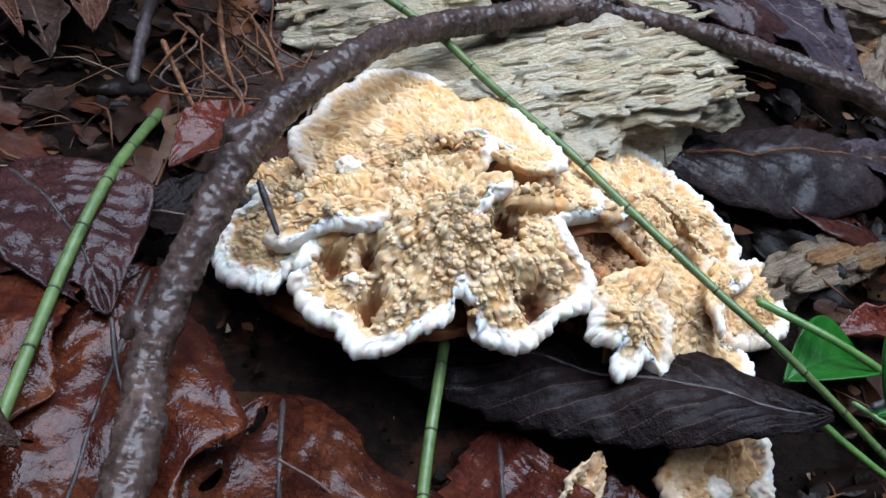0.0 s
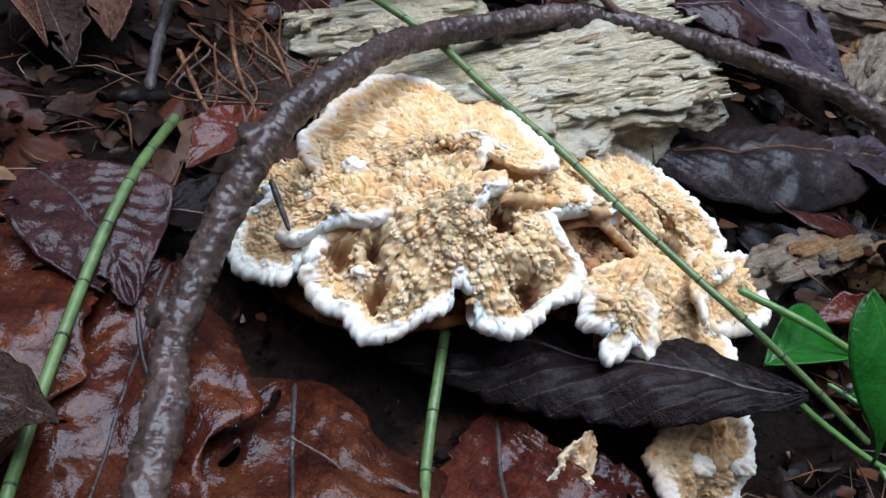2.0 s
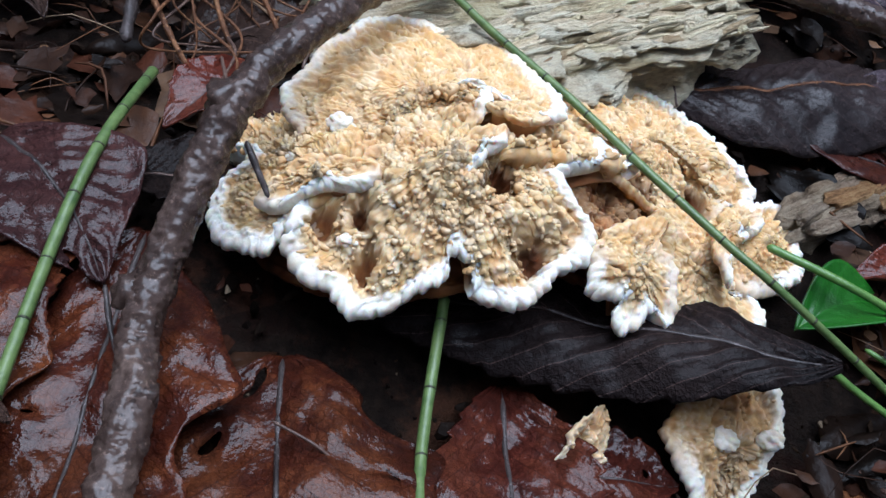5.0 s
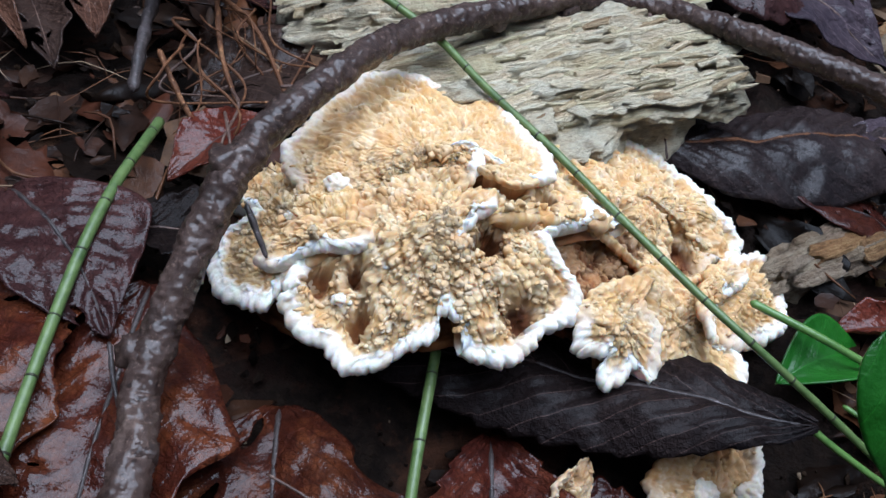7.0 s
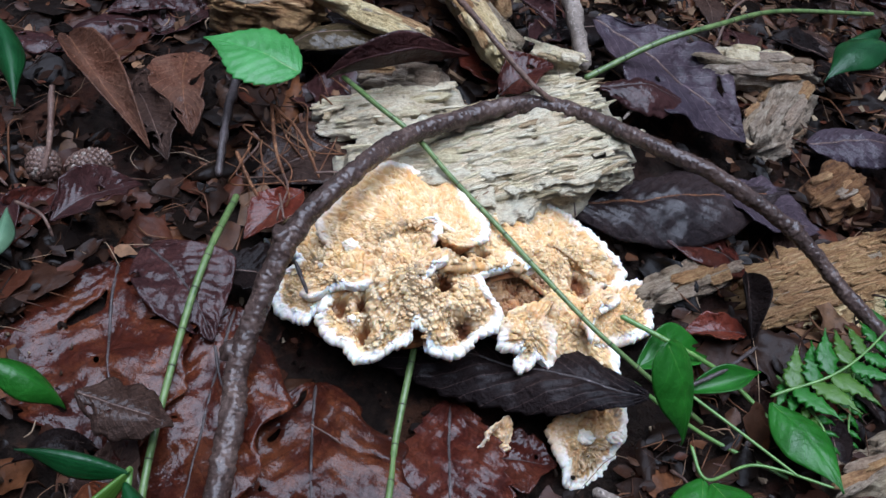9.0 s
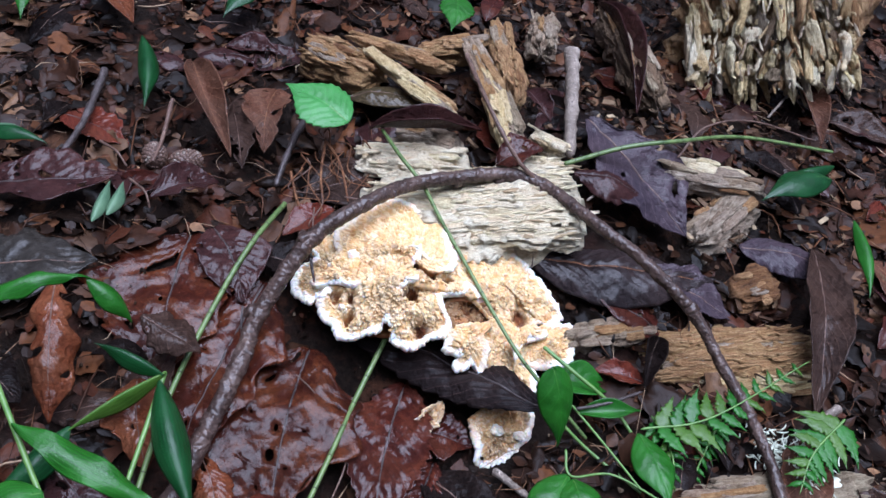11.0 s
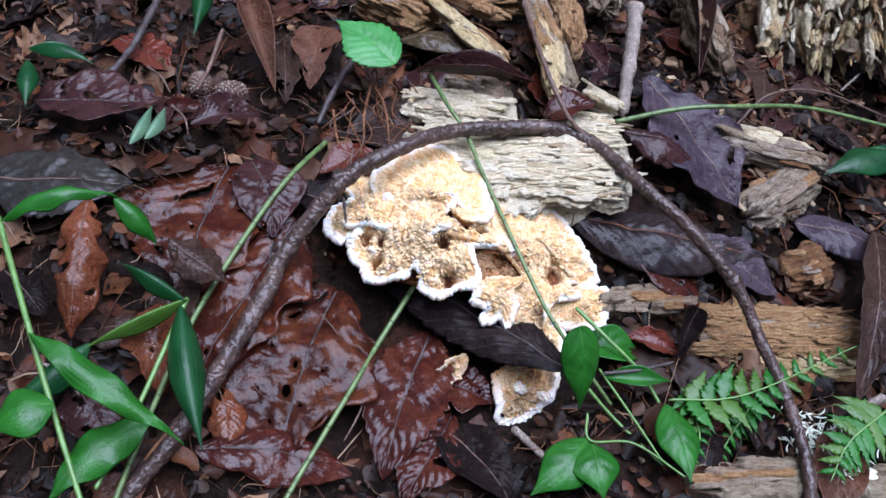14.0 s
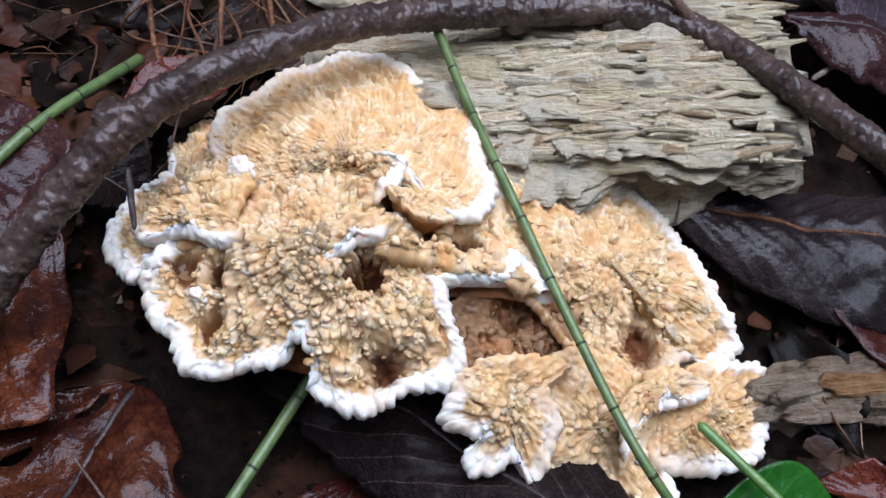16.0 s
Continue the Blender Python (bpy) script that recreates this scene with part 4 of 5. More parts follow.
lobe(fungus, "lip", (-13.4, 21.9, 21.9), [
    (-108, 4.6, -1.7, 1), (-78, 1.7, -0.6, 1), (4, 1.7, -0.2, 1), (31, 3.8, 0.1, 1), (55, 4.8, 0.7, 0), (126, 1.9, 0.7, 0),
    (-129, 3.7, -0.8, 0.3)], radial=0.2, bulge=0.6, thick=1.25)
lobe(fungus, "lip", (30.6, 35.6, 6.5), [
    (-91, 10.1, -2.9, 1), (-97, 6.4, -1.2, 1), (-78, 2.6, -0.8, 1), (33, 5.9, -2.2, 1), (48, 7.0, -1.9, 0.4), (111, 2.7, 0.9, 0),
    (-120, 7.0, 0.6, 0)], radial=0.4, bulge=0.5, thick=1.25)
lobe(fungus, "lip", (-10.5, 31.0, 22.2), [
    (-178, 3.1, 0.4, 0.3), (-156, 1.8, 0.2, 0), (-30, 1.8, -0.4, 0), (2, 4.5, -1.0, 0.2), (27, 5.8, -1.1, 0), (64, 3.1, -0.3, 0),
    (124, 1.3, 0.1, 0)], radial=0.3, thick=0.8)
lobe(fungus, "lip", (-18.2, 33.0, 20.8), [
    (75, 4.2, -0.3, 0.7), (45, 4.6, 0.3, 1), (10, 4.6, 0.8, 1), (-25, 5.0, 0.9, 1), (-60, 4.6, -0.6, 0), (-120, 5.6, -3.8, 0), (165, 5.0, -4.0, 0)], radial=0.3, bulge=0.3, thick=0.95)
for n, (at, spread) in enumerate((((-34.9, 25.3, 16.6), 1.2), ((-40.2, 20.0, 12.4), 0.8), ((-24.5, 13.2, 14.4), 0.7), ((-29.0, 8.5, 9.8), 0.8), ((-32.0, 15.0, 15.0), 0.8), ((35.0, 6.5, -12.5), 1.7), ((43.0, 9.0, -13.0), 1.3))):
    white_nub(fungus, at, spread, 40 + n)

# ---- the bent branch ----
def build_branch():
    pts = [(-35.5, -124, -6.5), (-39, -93, -3.6), (-40.5, -68, -1.4), (-46.8, -26.8, 5.2), (-51, -9, 8.5), (-48.2, 18.4, 22.4), (-38.5, 42, 26.5), (-30.5, 62, 22.5),
           (-13, 80.4, 21.5), (-0.8, 88.5, 21.5), (11, 89.5, 22.2), (25.5, 82.5, 25.4), (40.8, 75.6, 27.2), (55.6, 72, 26), (77.8, 67, 18.5), (93.4, 58.5, 11), (110, 46, 6), (126, 25.7, 3), (140.4, -9, -1.3)]
    rad = [2.9, 2.9, 2.95, 3.0, 2.85, 2.9, 2.6, 2.6, 2.75, 2.65, 2.45, 2.35, 2.25, 2.2, 2.15, 2.1, 2.05, 2.0, 1.9]
    v, f, ring = tube(np.array(pts) * MM, np.array(rad) * MM * 0.97, 0.3 * MM, 44, 0.26, 330)
    top = mesh_object("fallen_branch", v, f, BARK, None, attrs={"ring": ring}, origin=(0, 0.06, 0.02))
    tagged(top, "bent wet dark brown branch arching round the fungus", "branch")
    for (x, y, z), r, n in (((-47, -22, 6.5), 2.4, 1), ((-53.0, -8.5, 8.5), 3.1, 2), ((-49.8, 17.5, 22.6), 3.1, 3), ((77, 67.5, 19), 2.7, 4), ((-19, 75, 20.2), 2.8, 5), ((25.5, 82, 25.8), 2.2, 6), ((110, 46, 6), 2.5, 7), ((-6, 85.5, 19.6), 2.7, 8), ((-35, 51, 25.6), 2.3, 9)):
        bm = bmesh.new()
        bmesh.ops.create_icosphere(bm, subdivisions=3, radius=r * MM)
        for w in bm.verts:
            w.co *= 1 + 0.35 * noise.fractal(w.co * 500 + Vector((n, 0, 0)), 0.8, 2.0, 3)
            w.co.z *= 0.85
        kv = np.array([(Vector((x, y, z)) * MM + w.co)[:] for w in bm.verts])
        kf = [[w.index for w in p.verts] for p in bm.faces]
        bm.free()
        mesh_object("knot", kv, kf, BARK, top, origin=Vector((x, y, z)) * MM)


build_branch()

# ---- things ----
dead_leaf((-93, 12, 3.5), (-68, -38, 0.5), 51.0, "large glossy wet red-brown dead leaf with worm holes", hue=0, arch=2, curl=-1, holes=0.3, lobed=0.1, ragged=0.6, seed=1)
dead_leaf((-87, 17, 5.0), (-61, -3, 1.5), 25.3, "purplish brown dead leaf with ragged holes", hue=2, arch=3, curl=2, holes=0.5, seed=2)
dead_leaf((-60, 9, 0.4), (-48, -60, -4.4), 36.9, "flat wet red-brown dead leaf under the branch", hue=0, arch=1, curl=-1, holes=0.3, ragged=0.8, lobed=0.1, seed=41)
dead_leaf((-35, -1, -7.8), (-12, -63, -9.3), 50.8, "large wet dark red-brown dead leaf with torn edges", hue=11, arch=3, curl=-1, holes=0.25, ragged=0.9, lobed=0.15, seed=3)
dead_leaf((-1, 8, -15.8), (15, -45, -17.0), 31.6, "serrated dark red dead leaf with raised veins", hue=1, arch=4, curl=3, serrate=1, seed=4, pleats=2.6)
dead_leaf((21, -12, -19.7), (24, -48, -17.2), 23.5, "broken serrated reddish dead leaf", hue=1, arch=2, curl=2, serrate=1, ragged=0.6, seed=5, pleats=2.4)
dead_leaf((19, -18, -20.0), (53, -29, -14.0), 19.9, "blackish wet dead leaf lying on the soil", hue=3, arch=3, curl=2, seed=6)
dead_leaf((46, 12, 6.5), (-40, 18, -12), 28, "long dark grey-brown dead leaf under the fungus", hue=10, arch=-2, curl=-4, serrate=0.7, veins=13, seed=7, rib=2, pleats=2.6)
dead_leaf((16, 68, 4.5), (84, 103, 0.5), 29, "long dark brown ribbed dead leaf", hue=13, arch=5, curl=-7, veins=14, seed=8, rib=3, pleats=2.2)
dead_leaf((60, 92, 4.5), (96, 92, -3.8), 19.8, "flat greyish purple dead leaf", hue=4, arch=1, curl=1, ragged=0.4, seed=9)
dead_leaf((-56, 49, 4.7), (-65, 28, 3.9), 12.3, "small brick red dead leaf", hue=5, arch=2, curl=2, ragged=0.4, seed=10)
dead_leaf((18, 102, 23.4), (48, 111, 17.0), 15.7, "wet purple-brown dead leaf", hue=2, arch=4, curl=-4, ragged=0.6, seed=11)
dead_leaf((12, 132, 25.3), (67, 110, 8.7), 35.5, "greyish purple decayed dead leaf", hue=4, arch=4, curl=2, ragged=0.8, holes=0.2, seed=12)
dead_leaf((-146, 87, 4.4), (-100, 47, 8.9), 12.3, "curled brown dead leaf with pale midrib", hue=6, arch=5, curl=9, seed=13)
dead_leaf((-110, 95, 3.0), (-93, 59, 5.3), 18.0, "pale brown dead leaf fragment", hue=6, arch=3, curl=3, ragged=0.7, seed=14)
dead_leaf((-79, 100, 10.8), (-48, 111, 13.9), 14.7, "bronze-green dead leaf with fine veins", hue=7, arch=4, curl=-3, seed=15)
dead_leaf((-152, -48, 5.0), (-106, -20, 12.0), 31, "dark wet leaf blade shining grey", hue=12, arch=3, curl=-2, ragged=0.5, seed=16)
dead_leaf((-107, -37, 19.2), (-82, -72, 6.1), 16.4, "glossy wet orange-brown curled dead leaf", hue=8, arch=6, curl=-5, ragged=0.6, holes=0.15, lobed=0.5, seed=17)
dead_leaf((-162, -11, 6.5), (-125, 14, 12.0), 23, "matted brown wet dead leaf", hue=2, arch=2, curl=2, ragged=0.6, seed=18)
dead_leaf((115, 135, 8.2), (131, 59, 5.4), 18.0, "drooping grey-brown dead leaf", hue=9, arch=6, curl=5, ragged=0.3, seed=19)
dead_leaf((-13, 225, 16.0), (28, 157, 18.0), 9, "rolled purplish brown dead leaf", hue=2, arch=3, curl=12, seed=20)
dead_leaf((-60, 82, 18.0), (-22, 104, 21.0), 8, "rolled wet purple-brown dead leaf", hue=2, arch=3, curl=8, ragged=0.3, seed=39)
dead_leaf((-71, -46, 3.7), (-52, -67, -2.5), 19.1, "crumpled orange-brown curled dead leaf", hue=8, arch=4, curl=4, ragged=0.8, seed=21)
dead_leaf((-42, -54, -6.3), (-26, -69, -8.2), 12.0, "pale orange dead leaf fragment", hue=8, arch=2, curl=-2, ragged=0.8, seed=22)
dead_leaf((-34, -74, -5.3), (7, -50, -14.8), 18.7, "dark reddish wet dead leaf", hue=1, arch=3, curl=-3, ragged=0.4, seed=23)
dead_leaf((-109, 11, 12.6), (-96, 34, 7.2), 14.2, "brown dead leaf with a pale edge", hue=2, arch=3, curl=4, ragged=0.6, seed=24)
dead_leaf((-78, -33, 17.3), (-57, -32, 11.9), 13.2, "dull olive-brown leaf flap", hue=9, arch=2, curl=-4, ragged=0.7, seed=25)
dead_leaf((-67, 17, 3.0), (-50, 21, -1.7), 16.0, "dark leaf under the branch", hue=3, arch=2, curl=2, ragged=0.4, seed=26)
dead_leaf((-170, 36, -0.1), (-138, 35, 3.2), 17.4, "flat red-brown dead leaf", hue=5, arch=2, curl=1, ragged=0.8, seed=27)
dead_leaf((73, 68, -3.2), (75, 44, -3.7), 7.9, "dark curled dead leaf strip", hue=3, arch=3, curl=6, seed=28)
dead_leaf((88, 121, 6.2), (124, 131, 5.5), 19.2, "grey purple dead leaf by the wood", hue=4, arch=3, curl=-3, ragged=0.4, seed=29)
dead_leaf((86, 246, 6.3), (107, 203, 6.9), 12.5, "brown curled dead leaf strip", hue=6, arch=3, curl=6, seed=30)
dead_leaf((-218, 122, 4.0), (-181, 93, 4.1), 16.6, "orange-brown curled dead leaf", hue=8, arch=3, curl=4, seed=31)
dead_leaf((10, -3, -20.0), (30, 0, -18.3), 16.9, "dark red decaying leaf piece", hue=1, arch=2, curl=2, ragged=0.8, seed=32)
dead_leaf((-116, -66, 4.6), (-95, -70, 3.5), 15.6, "dark brown decayed leaf", hue=3, arch=2, curl=2, ragged=0.8, seed=33)
dead_leaf((-74, -80, 0.1), (-51, -88, -2.6), 18.1, "dark wet decayed leaf", hue=2, arch=2, curl=2, ragged=0.6, seed=34)
dead_leaf((-117, 74, 1.6), (-95, 47, 4.9), 13.2, "dark brown dead leaf fragment", hue=9, arch=2, curl=4, ragged=0.8, seed=35)
dead_leaf((-14, 128, 29.1), (1, 115, 30.1), 9.7, "reddish dead leaf scrap", hue=2, arch=2, curl=4, ragged=0.8, seed=36)
dead_leaf((-10, 91, 19.8), (3, 106, 23.7), 14.7, "dark red wet dead leaf", hue=1, arch=2, curl=3, ragged=0.6, seed=37)
dead_leaf((74, 48, -5.7), (56, 42, -5.3), 9.8, "reddish brown leaf scrap", hue=5, arch=2, curl=3, ragged=0.8, seed=38)
grass = stem("grass_plant", [(-113, -63, 31.5), (-82, -82, 28.7), (-59, -96, 24.1), (-37, -109, 19.1)], 0.9, "pale green grass plant with long leaves")
bamboo = stem("bamboo_grass", [(-60, -45, 16.5), (-48, -81, 10.9), (-42, -102, 9.0)], 0.8, "low bamboo grass with dark ribbed leaves")
vine = stem("vine_plant", [(36.9, 35.6, 3.5), (51.5, 32.1, 2.2), (66, 31, -3), (80, 25, -8), (95, 12, -9)], 0.75, "green trailing vine with smooth oval leaves")
stem("vine_stem", [(42.6, 17.4, 1.5), (55, 15.3, -4.5), (68, 13.3, -9), (88, 8.8, -10)], 0.65, "", plant=vine)
stem("vine_stem", [(58, 3, 3.0), (63, -4, 1.4), (75, 4, 0.3), (93, 2, 2.9)], 0.45, "", plant=vine)
stem("vine_stem", [(54, 22, -0.7), (71, 12, 0.3), (85, 3, 1.8)], 0.45, "", plant=vine)
green_leaf((-65, 73, 25.6), (-95, 77, 26.0), 24.8, "bright green rounded toothed leaf", hue=4, arch=3, curl=-2, serrate=0.7, shape=0.75, seed=50)
green_leaf((112, 169, 18.0), (88, 136, 19.6), 14.2, "glossy dark green broad leaf with pale reflections", hue=1, arch=5, curl=-4, veins=0, seed=51)
green_leaf((113, 184, 13.3), (94, 161, 16.2), 5.7, "narrow green leaf beside wood", hue=1, arch=3, curl=-3, veins=0, seed=52)
green_leaf((43, 10, 31), (55, 1, 5), 13, "smooth green drooping vine leaf", hue=0, arch=3, curl=-3, veins=5, shape=0.65, seed=53, plant=vine)
green_leaf((44, 25, -3), (66, 41, -11), 14, "smooth green oval vine leaf", hue=0, arch=4, curl=3, veins=5, seed=54, plant=vine)
green_leaf((57, 20, -0.7), (76, 32, 0.1), 7.5, "green leaf in shade", hue=0, arch=2, curl=3, veins=0, seed=55, plant=vine)
green_leaf((62, -4, 1.2), (56, -29, -2.3), 14.6, "green vine leaf", hue=0, arch=4, curl=-3, veins=5, seed=56, plant=vine)
green_leaf((64, -5, 1.7), (75, -19, 1.6), 15.4, "green vine leaf with a midrib fold", hue=0, arch=4, curl=-3, veins=5, seed=57, plant=vine)
green_leaf((78, 22, 1.9), (95, 1, 3.2), 14.2, "glossy green leaf", hue=0, arch=3, curl=-3, veins=6, seed=58, plant=vine)
green_leaf((-77, -85, 32.0), (-28, -82, 20.6), 8.4, "long wavy bright green grass leaf", hue=0, arch=6, curl=-2, veins=-4, wave=1.2, seed=59, plant=grass)
green_leaf((-59, -49, 17.9), (-26, -78, 12.0), 10.0, "narrow dark green ribbed leaf", hue=1, arch=5, curl=-6, veins=-5, seed=60, plant=bamboo)
green_leaf((-59, -47, 18.1), (-81, -50, 21.5), 5.0, "narrow dark green leaf", hue=1, arch=3, curl=-5, veins=-5, seed=61, plant=bamboo)
green_leaf((-73, -72, 12.8), (-79, -98, 7.1), 9.6, "dark green blade", hue=1, arch=3, curl=-5, veins=-5, seed=62, plant=bamboo)
green_leaf((-59, -46, 18.2), (-73, -74, 12.6), 3.6, "narrow green sheath leaf", hue=2, arch=2, curl=-6, veins=-5, seed=63, plant=bamboo)
green_leaf((-104, -67, 40.6), (-84, -43, 43.3), 6.3, "long green grass leaf", hue=0, arch=8, curl=-3, veins=-4, wave=1, seed=64, plant=grass)
green_leaf((-85, -44, 43.6), (-72, -43, 30.4), 6.8, "drooping green leaf tip", hue=0, arch=4, curl=-3, veins=0, seed=65, plant=grass)
green_leaf((-59, -95, 28.0), (-67, -109, 24.2), 14.4, "broad green leaf", hue=0, arch=4, curl=-3, veins=-6, seed=66, plant=grass)
green_leaf((-43, -79, 12.3), (-49, -113, 9.6), 12.9, "green leaf with a wavy edge", hue=0, arch=4, curl=-3, veins=0, wave=1, seed=67, plant=grass)
green_leaf((-177, 3, 12.9), (-151, 9, 16.9), 7.3, "small glossy green seedling leaf", hue=1, arch=4, curl=-3, veins=0, seed=68)
green_leaf((-172, -2, 13.7), (-156, -18, 13.1), 7.1, "small dark green seedling leaf", hue=1, arch=3, curl=-3, veins=0, seed=69)
green_leaf((-168, 83, 10.2), (-141, 49, 9.0), 8.1, "narrow glossy green blade", hue=1, arch=4, curl=-5, veins=-5, seed=70)
green_leaf((-115, -11, 17.1), (-124, 9, 13.8), 4.6, "pale grey-green fallen leaf lobe", hue=3, arch=2, curl=-3, veins=0, seed=71)
green_leaf((-113, -6, 16.9), (-120, 11, 14.0), 4.7, "pale grey-green fallen leaf lobe", hue=3, arch=2, curl=-3, veins=0, seed=72)
green_leaf((-148, 145, 14.1), (-149, 113, 10.1), 11.8, "green leaf among the litter", hue=1, arch=3, curl=-3, veins=0, seed=73)
green_leaf((-71, 184, 17.4), (-60, 155, 20.0), 17.0, "small green toothed seedling leaf", hue=0, arch=3, curl=-2, serrate=1, seed=74)
green_leaf((-231, 91, 16.0), (-208, 59, 14.1), 11.0, "narrow upright green leaf blade", hue=0, arch=3, curl=-3, veins=0, seed=75)
green_leaf((-176, 6, 12.9), (-159, 11, 15.1), 6.9, "pale green leaf on litter", hue=3, arch=3, curl=-3, veins=0, seed=76)
green_leaf((122, 140, 25.8), (134, 105, 24.4), 6.2, "green leaf blade at the wood", hue=0, arch=3, curl=-3, veins=0, seed=77)
fern("fern_frond", [(78, 24, 1.7), (98, 38, 7.0), (123, 76, 12.0)], 11, 15, seed=80)
fern("fern_frond", [(138, 57, 13.7), (131, 39, 11.6), (131, 25, 7.6)], 8, 16, seed=81)
fern("fern_frond", [(103, 46, -2.4), (101, 28, -4.0), (101, 17, -4.9)], 7, 9, seed=82)
fern("fern_frond", [(80, 32, 0.4), (91, 20, 1.2), (94, 6, 1.2)], 7, 8, seed=83)
stem("jointed_plant", [(-73.0, 43.0, 2.8), (-70.5, 18.5, 7.5), (-67.9, -4.0, 5.9), (-59.6, -43.5, 4.1), (-46.6, -79.5, 3.0), (-36.3, -103.9, 3.0)], 1.0, "green jointed stem with dark nodes")
stem("jointed_plant", [(-13.4, 13.9, -3.4), (-11.3, -10.5, -7.0), (-8.4, -29.0, -5.3), (-4.1, -62.4, -6.0), (-1.5, -79.2, -6.0)], 0.95, "straight green stem with dark nodes")
stem("jointed_plant", [(-55.8, 84, 18.5), (-42, 73, 20.7), (-28.8, 65.8, 19.5), (-16.3, 55.8, 18), (-1.8, 44.6, 17), (13.9, 33.6, 14), (26.7, 25.3, 11.4), (34.9, 21.2, 9.2), (47.4, 18.4, 2.9), (63.6, 16.2, -6.7)], 0.8, "thin green stem laid across the fungus")
stem("jointed_plant", [(13, 103, 23.8), (31, 117, 31.7), (48, 132, 32.7), (72, 164, 23.0), (111, 193, 13.1)], 0.95, "arching green stem with dark nodes")
twig("dead_twig", [(-43, 129, 32.6), (-20, 101, 35.5), (-2, 90, 28.0), (11, 90, 20.0), (22, 85, 13.0)], 1.0, "slim red-brown dead twig", hue=0)
twig("dead_stick", [(-8, 161, 32), (-2, 147, 31), (5, 130, 27), (13, 112, 20)], 3.3, "pale weathered dead stick leaning on the litter", hue=1)
twig("dead_stick", [(-169, 61, 6.7), (-156, 33, 7.5), (-150, 14, 8.5)], 1.6, "grey-brown stick on the litter", hue=2)
twig("dead_twig", [(-135, 59, 10.2), (-126, 41, 9.2), (-120, 27, 10.6)], 1.0, "thin brown twig on litter", hue=0)
twig("dead_root", [(-90, 86, 6.0), (-85, 65, 6.9), (-80, 47, 4.1)], 1.6, "dark wet root in the soil", hue=2)
twig("dead_straw", [(10, 87, 22.0), (15, 76, 14.0), (20, 64, 6.0)], 0.4, "thin brown straw leaning on the wood", hue=0)
twig("dead_needle", [(-46, 15, 18.0), (-41, 10, 13.0)], 0.55, "short dark needle stuck in the fungus", hue=2)
twig("dead_straw", [(-75, 49, 13.8), (-68, 42, 9.6), (-63, 39, 5.1)], 0.55, "orange-brown dead plant fibre", hue=3)
twig("dead_straw", [(-73, 71, 13.1), (-62, 64, 11.4), (-53, 55, 4.9)], 0.6, "orange-brown dead plant fibre", hue=3)
twig("dead_straw", [(-73, 71, 13.1), (-67, 58, 9.2), (-61, 50, 4.9)], 0.6, "orange-brown dead plant fibre", hue=3)
twig("dead_straw", [(51, 134, 23.8), (56, 152, 29.2), (73, 173, 25.7), (102, 192, 15.6)], 0.5, "thin pinkish brown arching stalk", hue=0)
twig("dead_twig", [(56, 20, 1.2), (65, 27, 3.0), (74, 38, 2.2)], 0.7, "thin dark grey bent twig", hue=2)
twig("dead_twig", [(40, -5, -17.4), (51, -9, -13.7), (57, -11, -12.2)], 1.4, "pale brown broken root piece", hue=1)
twig("dead_twig", [(138, 66, 7.7), (131, 56, 5.4)], 1.8, "pale bleached dead twig", hue=1)
twig("dead_twig", [(-59, -6, 5.1), (-54, -14, 1.4), (-48, -17, -1.5)], 0.4, "thin dark dead stalk", hue=2)
twig("dead_straw", [(-73, 55, 11.3), (-72, 43, 14.0), (-73, 42, 8.0), (-56, 55, 3.0)], 0.29, "thin curved orange-brown plant fibre", hue=3)
twig("dead_straw", [(-74, 65, 11.1), (-70, 60, 13.2), (-64, 62, 7.3), (-72, 52, 3.4)], 0.23, "thin curved orange-brown plant fibre", hue=3)
twig("dead_straw", [(-71, 58, 11.2), (-69, 52, 13.3), (-66, 45, 7.3), (-69, 39, 3.8)], 0.24, "thin curved orange-brown plant fibre", hue=3)
twig("dead_straw", [(-71, 69, 11.1), (-64, 65, 13.3), (-61, 60, 7.3), (-63, 62, 3.3)], 0.19, "thin curved orange-brown plant fibre", hue=3)
twig("dead_straw", [(-65, 71, 11.5), (-64, 59, 13.2), (-57, 62, 7.4), (-50, 67, 4.2)], 0.24, "thin curved orange-brown plant fibre", hue=3)
twig("dead_straw", [(-70, 75, 11.3), (-63, 73, 13.7), (-60, 67, 7.6), (-49, 67, 4.2)], 0.27, "thin curved orange-brown plant fibre", hue=3)
twig("dead_straw", [(-142, 25, 10.3), (-131, 21, 14.7), (-125, 19, 11.9)], 0.50, "thin dead stalk on wet leaves", hue=0)
twig("dead_straw", [(-118, 12, 16.0), (-108, 8, 19.2), (-104, 5, 15.6)], 0.50, "thin dead stalk on wet leaves", hue=0)
twig("dead_straw", [(-83, -83, 6.7), (-74, -82, 7.9), (-68, -83, 3.3)], 0.50, "thin dead stalk on wet leaves", hue=1)
twig("dead_straw", [(-5, -26, -11.2), (-2, -35, -8.9), (-1, -44, -11.5)], 0.35, "thin dead stalk on wet leaves", hue=0)
twig("dead_straw", [(-32, -15, -3.6), (-24, -17, -4.7), (-17, -19, -10.8)], 0.30, "thin dead stalk on wet leaves", hue=0)
twig("dead_straw", [(-40, -87, 2.3), (-40, -80, 3.8), (-41, -73, -0.3)], 0.40, "thin dead stalk on wet leaves", hue=3)
twig("dead_straw", [(56, -0, -5.7), (60, -4, -3.3), (63, -9, -6.9)], 0.40, "thin dead stalk on wet leaves", hue=0)
